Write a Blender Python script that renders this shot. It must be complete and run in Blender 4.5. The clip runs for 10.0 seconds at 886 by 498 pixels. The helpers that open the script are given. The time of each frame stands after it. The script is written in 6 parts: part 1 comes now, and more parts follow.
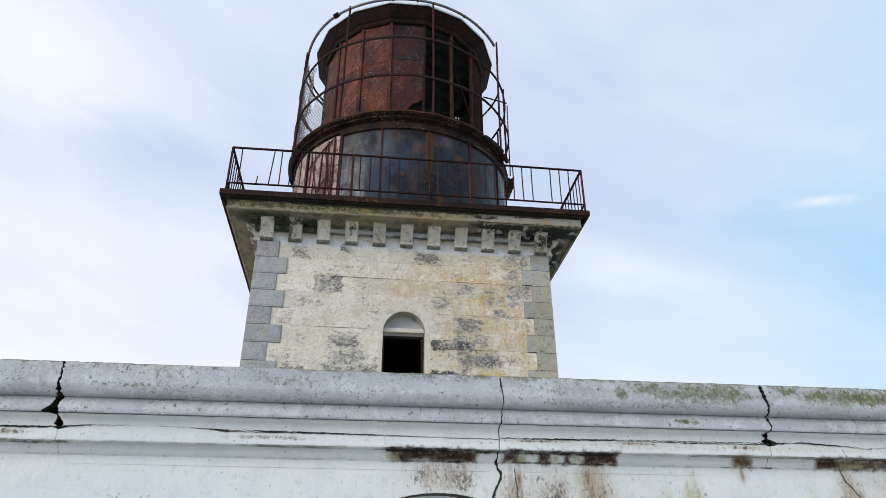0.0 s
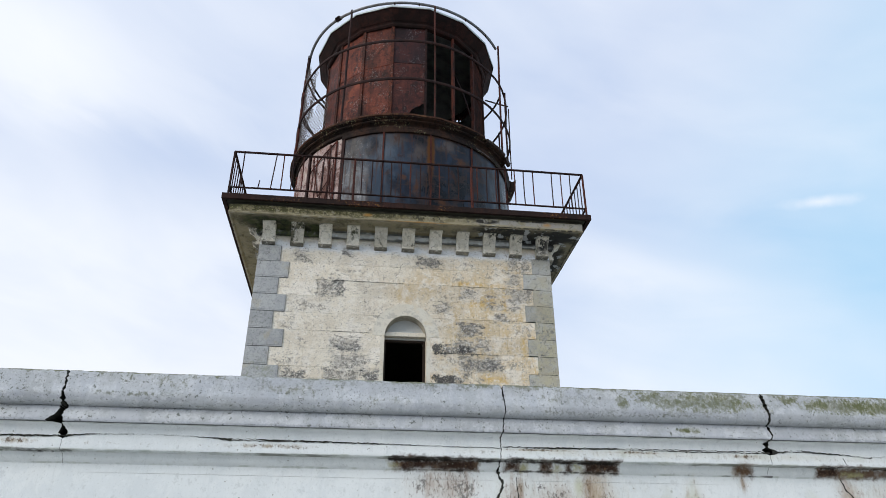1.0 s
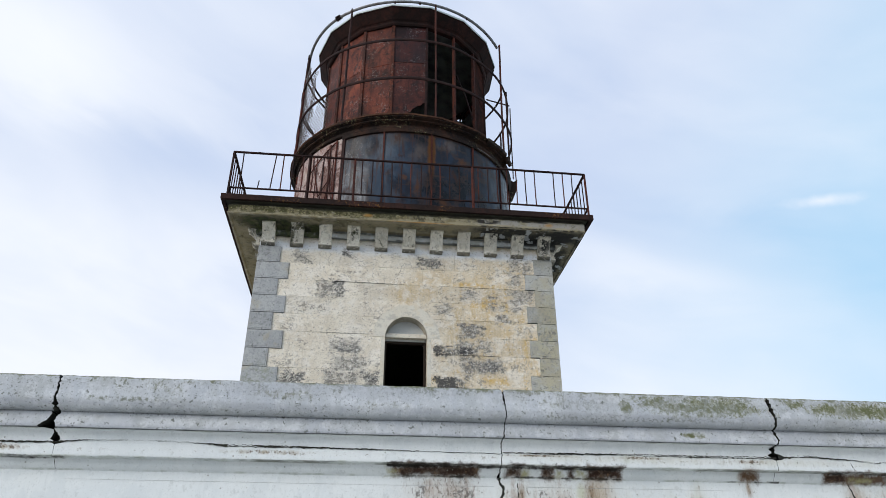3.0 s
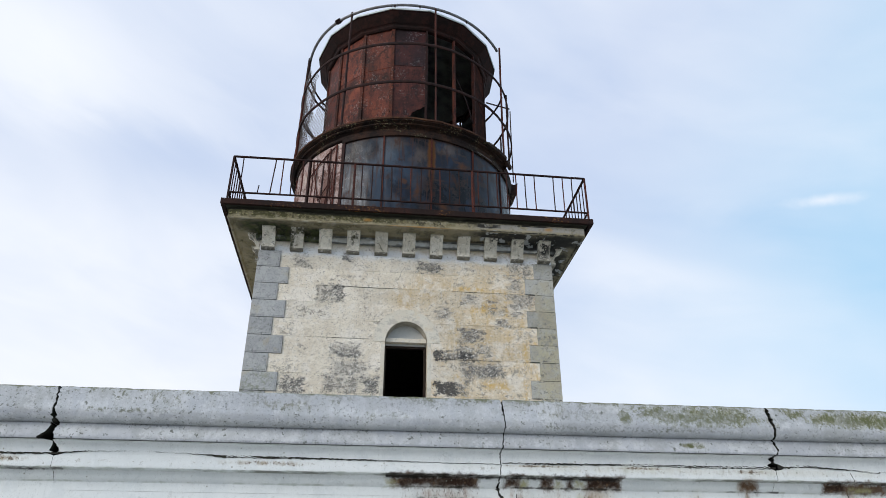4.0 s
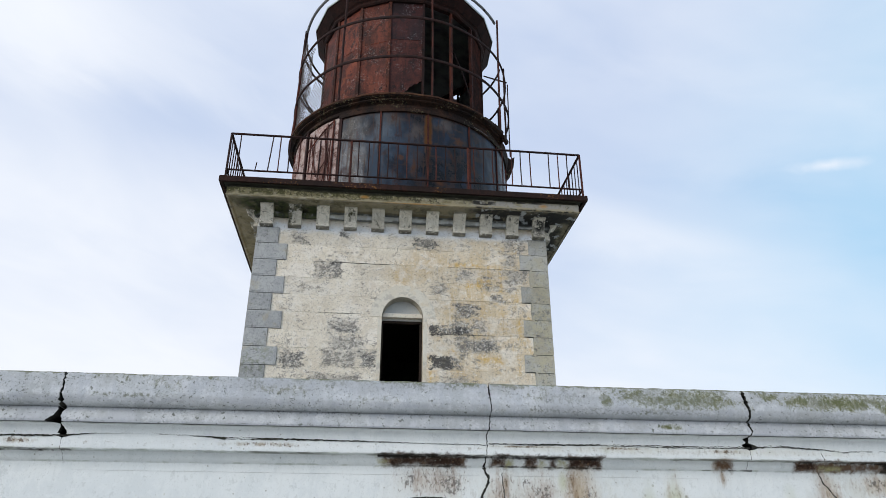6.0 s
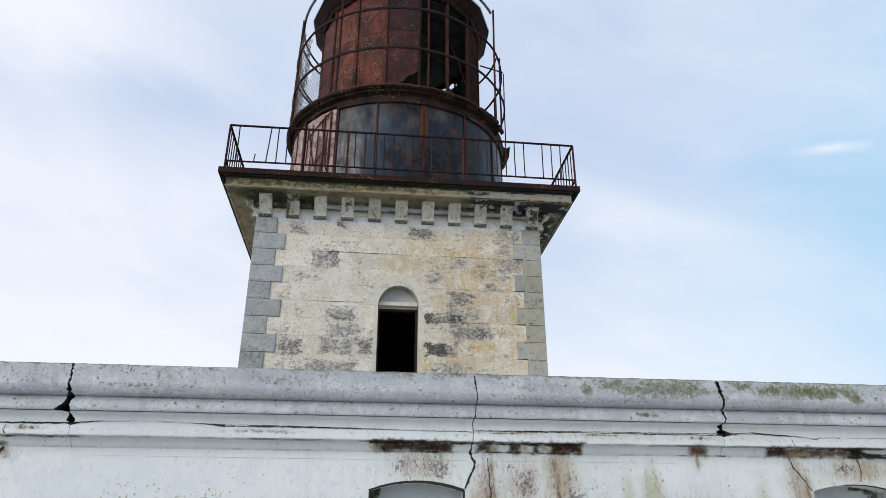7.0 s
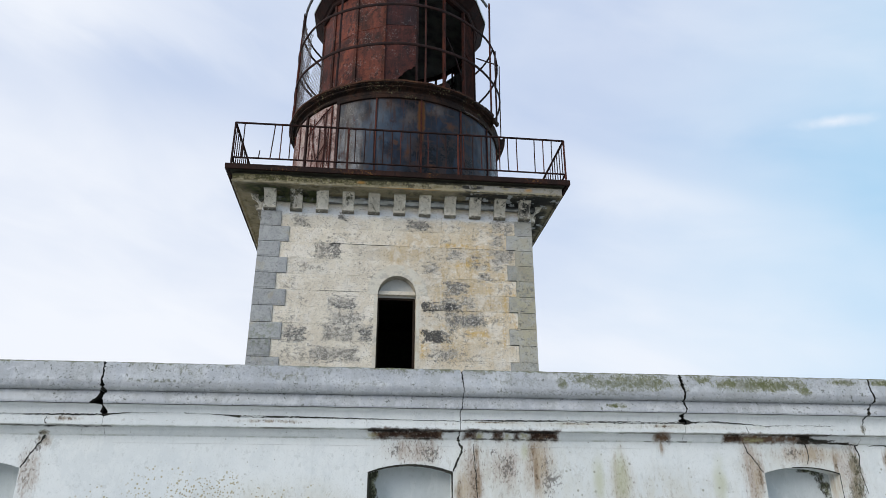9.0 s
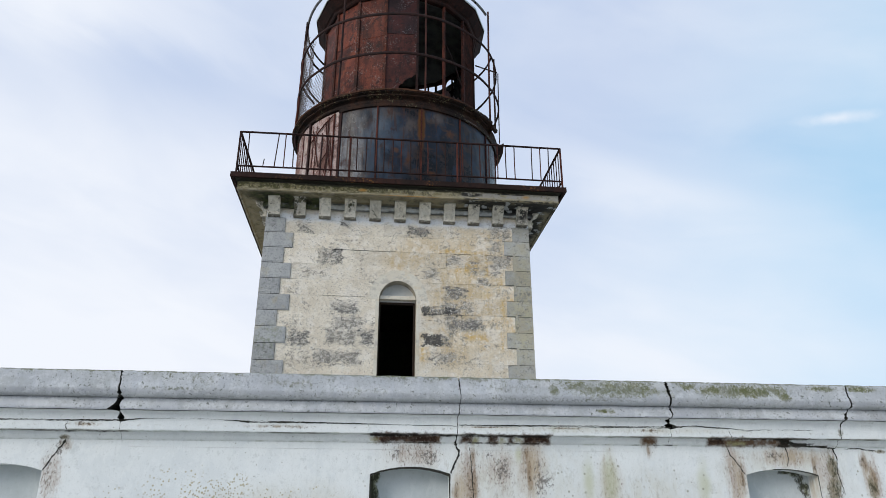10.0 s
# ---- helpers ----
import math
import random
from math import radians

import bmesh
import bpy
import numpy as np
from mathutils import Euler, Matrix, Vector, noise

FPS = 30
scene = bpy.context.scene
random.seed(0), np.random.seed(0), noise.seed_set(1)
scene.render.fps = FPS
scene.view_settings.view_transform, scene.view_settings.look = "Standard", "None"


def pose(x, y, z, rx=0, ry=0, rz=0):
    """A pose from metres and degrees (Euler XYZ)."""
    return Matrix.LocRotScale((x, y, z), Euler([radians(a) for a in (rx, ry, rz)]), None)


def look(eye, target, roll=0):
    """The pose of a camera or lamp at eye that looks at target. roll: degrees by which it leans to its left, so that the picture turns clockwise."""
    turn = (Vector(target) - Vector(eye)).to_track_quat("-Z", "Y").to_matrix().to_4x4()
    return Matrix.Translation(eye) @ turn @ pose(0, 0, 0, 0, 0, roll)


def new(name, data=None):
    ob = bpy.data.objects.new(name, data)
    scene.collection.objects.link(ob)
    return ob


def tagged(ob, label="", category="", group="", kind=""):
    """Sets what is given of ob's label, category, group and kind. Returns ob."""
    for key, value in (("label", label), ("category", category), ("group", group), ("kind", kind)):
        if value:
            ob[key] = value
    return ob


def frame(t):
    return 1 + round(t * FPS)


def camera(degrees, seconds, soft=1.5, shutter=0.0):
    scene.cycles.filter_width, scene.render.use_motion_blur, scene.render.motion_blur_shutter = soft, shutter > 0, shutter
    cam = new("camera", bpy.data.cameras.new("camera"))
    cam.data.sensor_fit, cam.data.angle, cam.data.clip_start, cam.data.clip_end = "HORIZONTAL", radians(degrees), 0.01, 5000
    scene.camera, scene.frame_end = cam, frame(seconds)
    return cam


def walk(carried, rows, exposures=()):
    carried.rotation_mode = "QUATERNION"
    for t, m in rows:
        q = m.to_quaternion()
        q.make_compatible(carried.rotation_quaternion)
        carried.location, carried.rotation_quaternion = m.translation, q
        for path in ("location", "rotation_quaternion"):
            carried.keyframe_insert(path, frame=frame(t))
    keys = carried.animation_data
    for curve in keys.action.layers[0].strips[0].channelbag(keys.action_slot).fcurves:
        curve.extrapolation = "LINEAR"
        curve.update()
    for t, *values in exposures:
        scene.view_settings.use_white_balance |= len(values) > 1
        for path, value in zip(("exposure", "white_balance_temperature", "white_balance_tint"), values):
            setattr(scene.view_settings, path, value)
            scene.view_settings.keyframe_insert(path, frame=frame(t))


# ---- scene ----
cam = camera(65.5, 10.0, soft=0.75)
PATH = [
    (0, (0.009, -0.142, 1.613), (0.222, 1.607, 2.56), -0.2),
    (0.5, (0.006, -0.182, 1.631), (0.218, 1.567, 2.578), -0.1),
    (1, (-0.009, -0.206, 1.675), (0.201, 1.543, 2.622), -0.1),
    (1.5, (-0.043, -0.29, 1.688), (0.166, 1.46, 2.635), -0.1),
    (2, (-0.041, -0.257, 1.672), (0.167, 1.493, 2.619), -0.1),
    (2.5, (0.002, -0.111, 1.698), (0.208, 1.639, 2.644), -0.1),
    (4, (0.038, -0.157, 1.831), (0.24, 1.594, 2.777), -0.1),
    (4.5, (0.049, -0.186, 1.844), (0.251, 1.568, 2.784), -0.1),
    (5, (0.071, -0.21, 1.882), (0.272, 1.557, 2.798), -0.1),
    (6.5, (0.151, -0.64, 1.946), (0.355, 1.169, 2.774), -0.0),
    (7, (0.199, -0.802, 1.929), (0.402, 1.015, 2.741), -0.0),
    (7.5, (0.233, -0.969, 1.944), (0.435, 0.847, 2.756), -0.0),
    (8, (0.248, -1.193, 1.966), (0.448, 0.625, 2.775), -0.1),
    (8.5, (0.24, -1.427, 1.967), (0.441, 0.398, 2.761), -0.0),
    (9, (0.229, -1.65, 1.97), (0.43, 0.196, 2.714), 0.0),
    (9.5, (0.215, -1.879, 1.991), (0.415, -0.03, 2.727), 0.0),
    (10, (0.216, -2.108, 1.997), (0.414, -0.259, 2.733), -0.0),
]
walk(cam, [(t, look(eye, target, roll)) for t, eye, target, roll in PATH], [(0, 0.06), (2.5, 0.06), (5, 0.03), (6.5, 0.01), (10, -0.02)])

# ---- world, sun, exposure ----
SUN_DIR = Vector((-0.74, -0.54, 0.42)).normalized()


SKY_EAST, SKY_RISE = Vector((0.9934, -0.1144, 0.0)), Vector((-0.0538, -0.4669, 0.8828))
# banks of thin cloud and clearer gaps between: across, up, half width, half height, thickness
CLOUDS = [(-0.56, 0.25, 0.20, 0.10, 0.40), (-0.34, 0.13, 0.15, 0.06, -0.34), (-0.52, 0.02, 0.34, 0.10, 0.26), (-0.24, -0.01, 0.16, 0.035, 0.14), (0.27, -0.03, 0.15, 0.040, 0.24),
          (0.53, 0.00, 0.16, 0.14, -0.17), (0.52, 0.27, 0.20, 0.12, -0.08), (0.20, 0.16, 0.14, 0.07, -0.10), (-0.42, 0.19, 0.12, 0.03, 0.12), (0.36, 0.08, 0.12, 0.04, 0.12)]


def link_sky():
    world = bpy.data.worlds.new("sky")
    scene.world = world
    world.use_nodes = True
    nt = world.node_tree
    nt.nodes.clear()
    N = nt.nodes.new
    L = nt.links.new
    out, back, sky = N("ShaderNodeOutputWorld"), N("ShaderNodeBackground"), N("ShaderNodeTexSky")
    sky.sky_type, sky.sun_disc = "NISHITA", False
    sky.sun_elevation = math.asin(SUN_DIR.z)
    sky.sun_rotation = math.atan2(SUN_DIR.x, SUN_DIR.y)
    sky.air_density, sky.dust_density, sky.ozone_density = 1.0, 1.2, 1.0
    back.inputs[1].default_value = 0.12
    co = N("ShaderNodeTexCoord").outputs["Generated"]

    def fed(kind, *values, op=None, clamp=False):
        n = N(kind)
        if op:
            n.operation = op
        if clamp:
            n.use_clamp = True
        for k, v in enumerate(values):
            if isinstance(v, bpy.types.NodeSocket):
                L(v, n.inputs[k])
            else:
                n.inputs[k].default_value = v
        return n

    def calc(op, a, b=0.0, c=0.0, clamp=False):
        return fed("ShaderNodeMath", a, b, c, op=op, clamp=clamp).outputs[0]

    def span(value, lo, hi, a, b):
        n = fed("ShaderNodeMapRange", value, lo, hi, a, b)
        n.interpolation_type = "SMOOTHSTEP"
        return n.outputs[0]

    def dot(v, axis):
        return fed("ShaderNodeVectorMath", v, axis, op="DOT_PRODUCT").outputs["Value"]

    def drawn(scale, stretch, lean, detail, rough, twist):
        """Cloud drawn out along one way, that leans down to the east."""
        m = N("ShaderNodeMapping")
        m.vector_type = "TEXTURE"
        m.inputs["Rotation"].default_value = (0.0, radians(lean), 0.0)
        m.inputs["Scale"].default_value = (1.0, 1.0, 1.0 / stretch)
        L(co, m.inputs[0])
        n = N("ShaderNodeTexNoise")
        n.inputs["Scale"].default_value, n.inputs["Detail"].default_value = scale, detail
        n.inputs["Roughness"].default_value, n.inputs["Distortion"].default_value = rough, twist
        L(m.outputs[0], n.inputs["Vector"])
        return n.outputs["Fac"]

    across, rise = dot(co, SKY_EAST), dot(co, SKY_RISE)
    up = fed("ShaderNodeSeparateXYZ", co).outputs["Z"]
    broad, fine = drawn(2.3, 2.4, 17, 4.0, 0.45, 0.6), drawn(5.5, 3.0, 14, 5.0, 0.5, 0.4)
    # the banks, their edges stirred by the broad noise
    u = calc("MULTIPLY_ADD", broad, 0.16, calc("ADD", across, -0.08))
    v = calc("MULTIPLY_ADD", fine, 0.10, calc("ADD", rise, -0.05))
    v = calc("MULTIPLY_ADD", across, 0.16, v)
    cover = calc("MULTIPLY_ADD", broad, 0.90, -0.07)
    cover = calc("MULTIPLY_ADD", fine, 0.34, calc("ADD", cover, -0.17))
    for cx, cy, rx, ry, thick in CLOUDS:
        a = calc("MULTIPLY_ADD", u, 1 / rx, -cx / rx)
        b = calc("MULTIPLY_ADD", v, 1 / ry, -(cy + 0.16 * cx) / ry)
        d = calc("MULTIPLY_ADD", a, a, calc("MULTIPLY", b, b))
        cover = calc("MULTIPLY_ADD", calc("POWER", 2.718, calc("MULTIPLY", d, -1.0)), thick, cover)
    # haze towards the horizon, milkier in the west
    haze = span(up, 0.10, 0.48, 0.55, 0.0)
    cover = calc("MULTIPLY_ADD", haze, span(across, 0.18, 0.56, 1.0, 0.38), cover)
    cover = calc("ADD", cover, span(across, -0.65, 0.0, 0.24, 0.0))
    # one small bright cloudlet
    off = fed("ShaderNodeVectorMath", co, CLOUDLET, op="SUBTRACT").outputs[0]
    stir = fed("ShaderNodeTexNoise", co)
    stir.inputs["Scale"].default_value, stir.inputs["Detail"].default_value = 26.0, 4.0
    ca, cb = dot(off, Vector((0.985, -0.152, 0.077)) * 31.0), dot(off, Vector((-0.138, -0.445, 0.882)) * 112.0)
    size = calc("SQRT", calc("MULTIPLY_ADD", ca, ca, calc("MULTIPLY", cb, cb)))
    cover = calc("ADD", cover, span(calc("MULTIPLY_ADD", stir.outputs["Fac"], 1.6, size), 0.7, 2.2, 0.62, 0.0), clamp=True)

    def blend(fac, a, b):
        n = N("ShaderNodeMix")
        n.data_type = "RGBA"
        for k, w in ((0, fac), (6, a), (7, b)):
            if isinstance(w, bpy.types.NodeSocket):
                L(w, n.inputs[k])
            else:
                n.inputs[k].default_value = w
        return n.outputs[2]

    # clear air: lavender overhead, turning to a pale turquoise in the low east
    tint = blend(span(calc("MULTIPLY_ADD", up, -0.55, across), -0.15, 0.35, 0.0, 1.0), (4.10, 5.20, 7.44, 1), (3.66, 6.00, 8.10, 1))
    clear = blend(0.86, sky.outputs[0], tint)
    L(blend(cover, clear, (7.52, 7.84, 8.46, 1)), back.inputs[0])
    L(back.outputs[0], out.inputs[0])


CLOUDLET = Vector((0.563, 0.681, 0.467)).normalized()
link_sky()
sun_data = bpy.data.lights.new("sun", "SUN")
sun_data.energy, sun_data.angle, sun_data.color = 1.65, radians(24), (1.0, 0.945, 0.87)
sun_lamp = new("sun", sun_data)
sun_lamp.matrix_world = look(SUN_DIR * 60, (0, 0, 0))


# ---- materials ----
class Paint:
    """A node material built up in layers over the world position."""

    def __init__(self, name, color, rough, metal=0.0, spec=0.3):
        self.m = bpy.data.materials.new(name)
        self.m.use_nodes = True
        self.nt = self.m.node_tree
        self.bsdf = self.nt.nodes["Principled BSDF"]
        self.bsdf.inputs["Metallic"].default_value = metal
        self.bsdf.inputs["Specular IOR Level"].default_value = spec
        self.pos = self.add("ShaderNodeNewGeometry").outputs["Position"]
        self.col, self.rgh = (*color, 1), rough
        self.top = None

    def add(self, kind):
        return self.nt.nodes.new(kind)

    def put(self, value, socket):
        if isinstance(value, bpy.types.NodeSocket):
            self.nt.links.new(value, socket)
        else:
            socket.default_value = value

    def math(self, op, a, b=0.0, c=0.0):
        n = self.add("ShaderNodeMath")
        n.operation = op
        for k, v in enumerate((a, b, c)):
            self.put(v, n.inputs[k])
        return n.outputs[0]

    def noise(self, scale, stretch=(1, 1, 1), detail=5.0, rough=0.6, shift=0.0, twist=0.0):
        m = self.add("ShaderNodeMapping")
        m.inputs["Scale"].default_value = stretch
        m.inputs["Location"].default_value = (shift, shift * 1.7, shift * 0.6)
        self.put(self.pos, m.inputs[0])
        n = self.add("ShaderNodeTexNoise")
        self.put(m.outputs[0], n.inputs["Vector"])
        n.inputs["Scale"].default_value, n.inputs["Detail"].default_value = scale, detail
        n.inputs["Roughness"].default_value, n.inputs["Distortion"].default_value = rough, twist
        return n.outputs["Fac"]

    def dots(self, scale, lo, hi, stretch=(1, 1, 1)):
        m = self.add("ShaderNodeMapping")
        m.inputs["Scale"].default_value = stretch
        self.put(self.pos, m.inputs[0])
        n = self.add("ShaderNodeTexVoronoi")
        self.put(m.outputs[0], n.inputs["Vector"])
        n.inputs["Scale"].default_value = scale
        return self.ramp(n.outputs["Distance"], hi, lo)

    def ramp(self, value, lo, hi, a=0.0, b=1.0):
        n = self.add("ShaderNodeMapRange")
        n.interpolation_type = "SMOOTHSTEP"
        for k, v in enumerate((value, lo, hi, a, b)):
            self.put(v, n.inputs[k])
        return n.outputs[0]

    def blobs(self, some, ragged=0.6, scale=7.0, soft=0.55):
        """The greatest of a few soft ellipsoids (centre, radii), their edges made ragged."""
        wob = self.math("MULTIPLY_ADD", self.noise(scale, detail=4, shift=3.3), ragged * 2, -ragged)
        best = None
        for x, y, z, rx, ry, rz in some:
            s = self.add("ShaderNodeVectorMath")
            s.operation = "SUBTRACT"
            self.put(self.pos, s.inputs[0])
            s.inputs[1].default_value = (x, y, z)
            d = self.add("ShaderNodeVectorMath")
            d.operation = "MULTIPLY"
            self.put(s.outputs[0], d.inputs[0])
            d.inputs[1].default_value = (1 / rx, 1 / ry, 1 / rz)
            ln = self.add("ShaderNodeVectorMath")
            ln.operation = "LENGTH"
            self.put(d.outputs[0], ln.inputs[0])
            v = ln.outputs["Value"]
            best = v if best is None else self.math("MINIMUM", best, v)
        return self.ramp(self.math("ADD", best, wob), 1.0, 1.0 - soft)

    def worn(self, field, grain, lo, hi, gain):
        """Patches where the grain breaks through, thickest where the field is high."""
        return self.ramp(self.math("MULTIPLY_ADD", field, gain, grain), lo, hi)

    def grown(self, field, grain, lo, hi, gain):
        """The same, but nothing at all outside the field."""
        return self.times(self.worn(field, grain, lo, hi, gain), self.ramp(field, 0.0, 0.25))

    def slab(self, some, ragged=0.1, scale=14.0, soft=0.15):
        """Box-shaped stains (centre and half size in x and z) with ragged edges."""
        wob = self.math("MULTIPLY_ADD", self.noise(scale, detail=5, rough=0.65, shift=7.7), ragged * 2, -ragged)
        xyz = self.add("ShaderNodeSeparateXYZ")
        self.put(self.pos, xyz.inputs[0])
        best = None
        for x, z, rx, rz in some:
            dx = self.math("ABSOLUTE", self.math("MULTIPLY_ADD", xyz.outputs["X"], 1 / rx, -x / rx))
            dz = self.math("ABSOLUTE", self.math("MULTIPLY_ADD", xyz.outputs["Z"], 1 / rz, -z / rz))
            v = self.math("MAXIMUM", dx, dz)
            best = v if best is None else self.math("MINIMUM", best, v)
        return self.ramp(self.math("ADD", best, wob), 1.0, 1.0 - soft)

    def patches(self, some, ragged=0.05, soft=0.05, scale=8.0, shift=5.5, stretch=(1, 1, 1)):
        """Worn places of about a stone's shape (centre and half size in x and z, in metres) with ragged edges."""
        wob = self.math("MULTIPLY_ADD", self.noise(scale, stretch, detail=7, rough=0.76, shift=shift), ragged * 5, -ragged * 2.4)
        xyz = self.add("ShaderNodeSeparateXYZ")
        self.put(self.pos, xyz.inputs[0])
        best = None
        for x, z, rx, rz in some:
            dx = self.math("SUBTRACT", self.math("ABSOLUTE", self.math("SUBTRACT", xyz.outputs["X"], x)), rx)
            dz = self.math("SUBTRACT", self.math("ABSOLUTE", self.math("SUBTRACT", xyz.outputs["Z"], z)), rz)
            v = self.math("MAXIMUM", dx, dz)
            best = v if best is None else self.math("MINIMUM", best, v)
        return self.ramp(self.math("ADD", best, wob), soft, -soft)

    def times(self, a, b):
        return self.math("MULTIPLY", a, b)

    def layer(self, fac, color, rough=None):
        n = self.add("ShaderNodeMix")
        n.data_type = "RGBA"
        self.put(fac, n.inputs[0])
        self.put(self.col, n.inputs[6])
        n.inputs[7].default_value = (*color, 1)
        self.col = n.outputs[2]
        if rough is not None:
            n = self.add("ShaderNodeMix")
            self.put(fac, n.inputs[0])
            self.put(self.rgh, n.inputs[2])
            n.inputs[3].default_value = rough
            self.rgh = n.outputs[0]
        return self

    def vary(self, amount):
        """Each piece a little lighter or darker than the next."""
        r = self.add("ShaderNodeObjectInfo").outputs["Random"]
        hsv = self.add("ShaderNodeHueSaturation")
        self.put(self.math("MULTIPLY_ADD", r, amount * 2, 1 - amount), hsv.inputs["Value"])
        self.put(self.col, hsv.inputs["Color"])
        self.col = hsv.outputs[0]
        return self

    def bump(self, height, strength=0.5, depth=0.01):
        n = self.add("ShaderNodeBump")
        n.inputs["Strength"].default_value, n.inputs["Distance"].default_value = strength, depth
        self.put(height, n.inputs["Height"])
        if self.top is not None:
            self.put(self.top, n.inputs["Normal"])
        self.top = n.outputs[0]
        return self

    def done(self):
        self.put(self.col, self.bsdf.inputs["Base Color"])
        self.put(self.rgh, self.bsdf.inputs["Roughness"])
        if self.top is not None:
            self.put(self.top, self.bsdf.inputs["Normal"])
        return self.m


def make_whitewash():
    p = Paint("whitewash", (0.755, 0.785, 0.78), 0.75)
    p.layer(p.ramp(p.noise(0.9, (1, 1, 0.6), 6), 0.40, 0.64, 0, 0.45), (0.64, 0.685, 0.70))
    p.layer(p.ramp(p.noise(10, (1, 1, 0.10), 5, shift=2), 0.55, 0.72, 0, 0.3), (0.57, 0.605, 0.60))
    p.layer(p.ramp(p.noise(30, (1, 1, 0.6), 7, 0.75), 0.55, 0.62, 0, 0.25), (0.60, 0.63, 0.62))
    p.layer(p.ramp(p.noise(80, (1, 1, 1), 2, 0.5, 12), 0.62, 0.70, 0, 0.35), (0.42, 0.44, 0.42))
    p.layer(p.ramp(p.noise(4.5, (1, 1, 0.7), 7, 0.7, 22), 0.50, 0.58, 0, 0.40), (0.64, 0.68, 0.69))
    p.layer(p.ramp(p.noise(14, (1, 1, 0.9), 8, 0.8, 77), 0.55, 0.58, 0, 0.35), (0.80, 0.83, 0.83))
    p.layer(p.ramp(p.noise(12, (1, 1, 0.8), 8, 0.8, 79), 0.575, 0.60, 0, 0.4), (0.50, 0.53, 0.52))
    # yellowish weathering over the wall field
    field = p.blobs([(1.6, 6.09, 2.4, 1.9, 0.2, 0.6), (5.2, 6.09, 2.5, 1.2, 0.2, 0.55), (3.4, 6.09, 2.3, 1.6, 0.2, 0.4), (-0.6, 6.09, 2.1, 1.4, 0.2, 0.4), (3.0, 5.95, 3.0, 3.0, 0.1, 0.06)], 0.3, 2, 0.95)
    p.layer(p.times(field, p.ramp(p.noise(5, (1, 1, 0.45), 7, 0.7, 91), 0.34, 0.60, 0.15, 0.75)), (0.60, 0.60, 0.53), 0.85)
    p.layer(p.times(field, p.ramp(p.noise(26, (1, 1, 0.5), 7, 0.78, 95), 0.52, 0.62, 0, 0.65)), (0.42, 0.41, 0.36), 0.85)
    p.layer(p.times(field, p.ramp(p.noise(3, (1, 1, 0.25), 6, 0.65, 97), 0.56, 0.68, 0, 0.5)), (0.50, 0.54, 0.46), 0.85)
    # fine grime on the fascia
    lip = p.blobs([(1.0, 5.95, 2.98, 30, 0.05, 0.05), (1.0, 5.85, 3.2, 30, 0.05, 0.05)], 0.4, 4, 0.8)
    p.layer(p.times(p.grown(lip, p.noise(20, (1, 1, 1.5), 7, 0.78, 8), 0.74, 0.81, 0.18), 0.6), (0.24, 0.22, 0.17))
    # green film along the ledges of the moulding
    ledge = p.times(p.blobs([(1.0, 5.86, 3.14, 30, 0.08, 0.018), (1.0, 5.97, 2.925, 30, 0.1, 0.016), (1.0, 6.08, 2.842, 30, 0.03, 0.010)], 0.5, 5), p.ramp(p.noise(6, detail=6), 0.42, 0.7))
    p.layer(p.times(ledge, 0.5), (0.28, 0.31, 0.22), 0.9)
    # faint wash below the cornice, finely streaked
    runs = p.blobs([(0.75, 6.09, 2.72, 0.50, 0.1, 0.26), (2.12, 6.09, 2.58, 0.28, 0.1, 0.55), (1.40, 6.09, 2.40, 0.22, 0.1, 0.7), (1.75, 6.09, 2.55, 0.30, 0.1, 0.40),
                    (4.60, 6.09, 2.50, 0.22, 0.1, 0.65), (3.55, 6.0, 2.80, 0.18, 0.15, 0.25), (5.3, 6.09, 2.72, 0.60, 0.1, 0.20), (3.05, 6.09, 2.45, 0.2, 0.1, 0.5), (6.35, 6.09, 2.45, 0.18, 0.1, 0.5),
                    (5.80, 6.09, 2.5, 0.2, 0.1, 0.6), (-3.17, 6.09, 2.45, 0.18, 0.1, 0.5)], 0.30, 4, 0.95)
    fine = p.math("ADD", p.times(p.noise(16, (1, 1, 0.10), 6, 0.62), 0.6), p.times(p.noise(38, (1, 1, 0.7), 6, 0.75, 9), 0.4))
    p.layer(p.times(p.times(runs, p.ramp(p.noise(6, (1, 1, 0.3), 6, 0.65, 71), 0.32, 0.62, 0.25, 0.95)), 0.75), (0.55, 0.515, 0.46), 0.85)
    p.layer(p.times(p.grown(runs, fine, 0.54, 0.74, 0.18), 0.75), (0.41, 0.34, 0.29), 0.85)
    p.layer(p.times(p.grown(runs, p.noise(44, (1, 1, 0.5), 5, 0.75, 9), 0.62, 0.70, 0.12), 0.8), (0.20, 0.165, 0.135))
    tan = p.blobs([(5.35, 6.09, 2.72, 0.55, 0.1, 0.14), (4.62, 6.09, 2.40, 0.12, 0.1, 0.55), (5.66, 6.2, 2.4, 0.12, 0.2, 0.3), (2.12, 6.09, 2.55, 0.22, 0.1, 0.5), (1.30, 6.09, 2.32, 0.14, 0.1, 0.4), (6.32, 6.09, 2.5, 0.12, 0.1, 0.4)], 0.4, 4, 0.95)
    p.layer(p.times(tan, p.ramp(p.noise(12, (1, 1, 0.2), 7, 0.72, 131), 0.36, 0.60, 0.15, 0.8)), (0.46, 0.38, 0.27), 0.85)
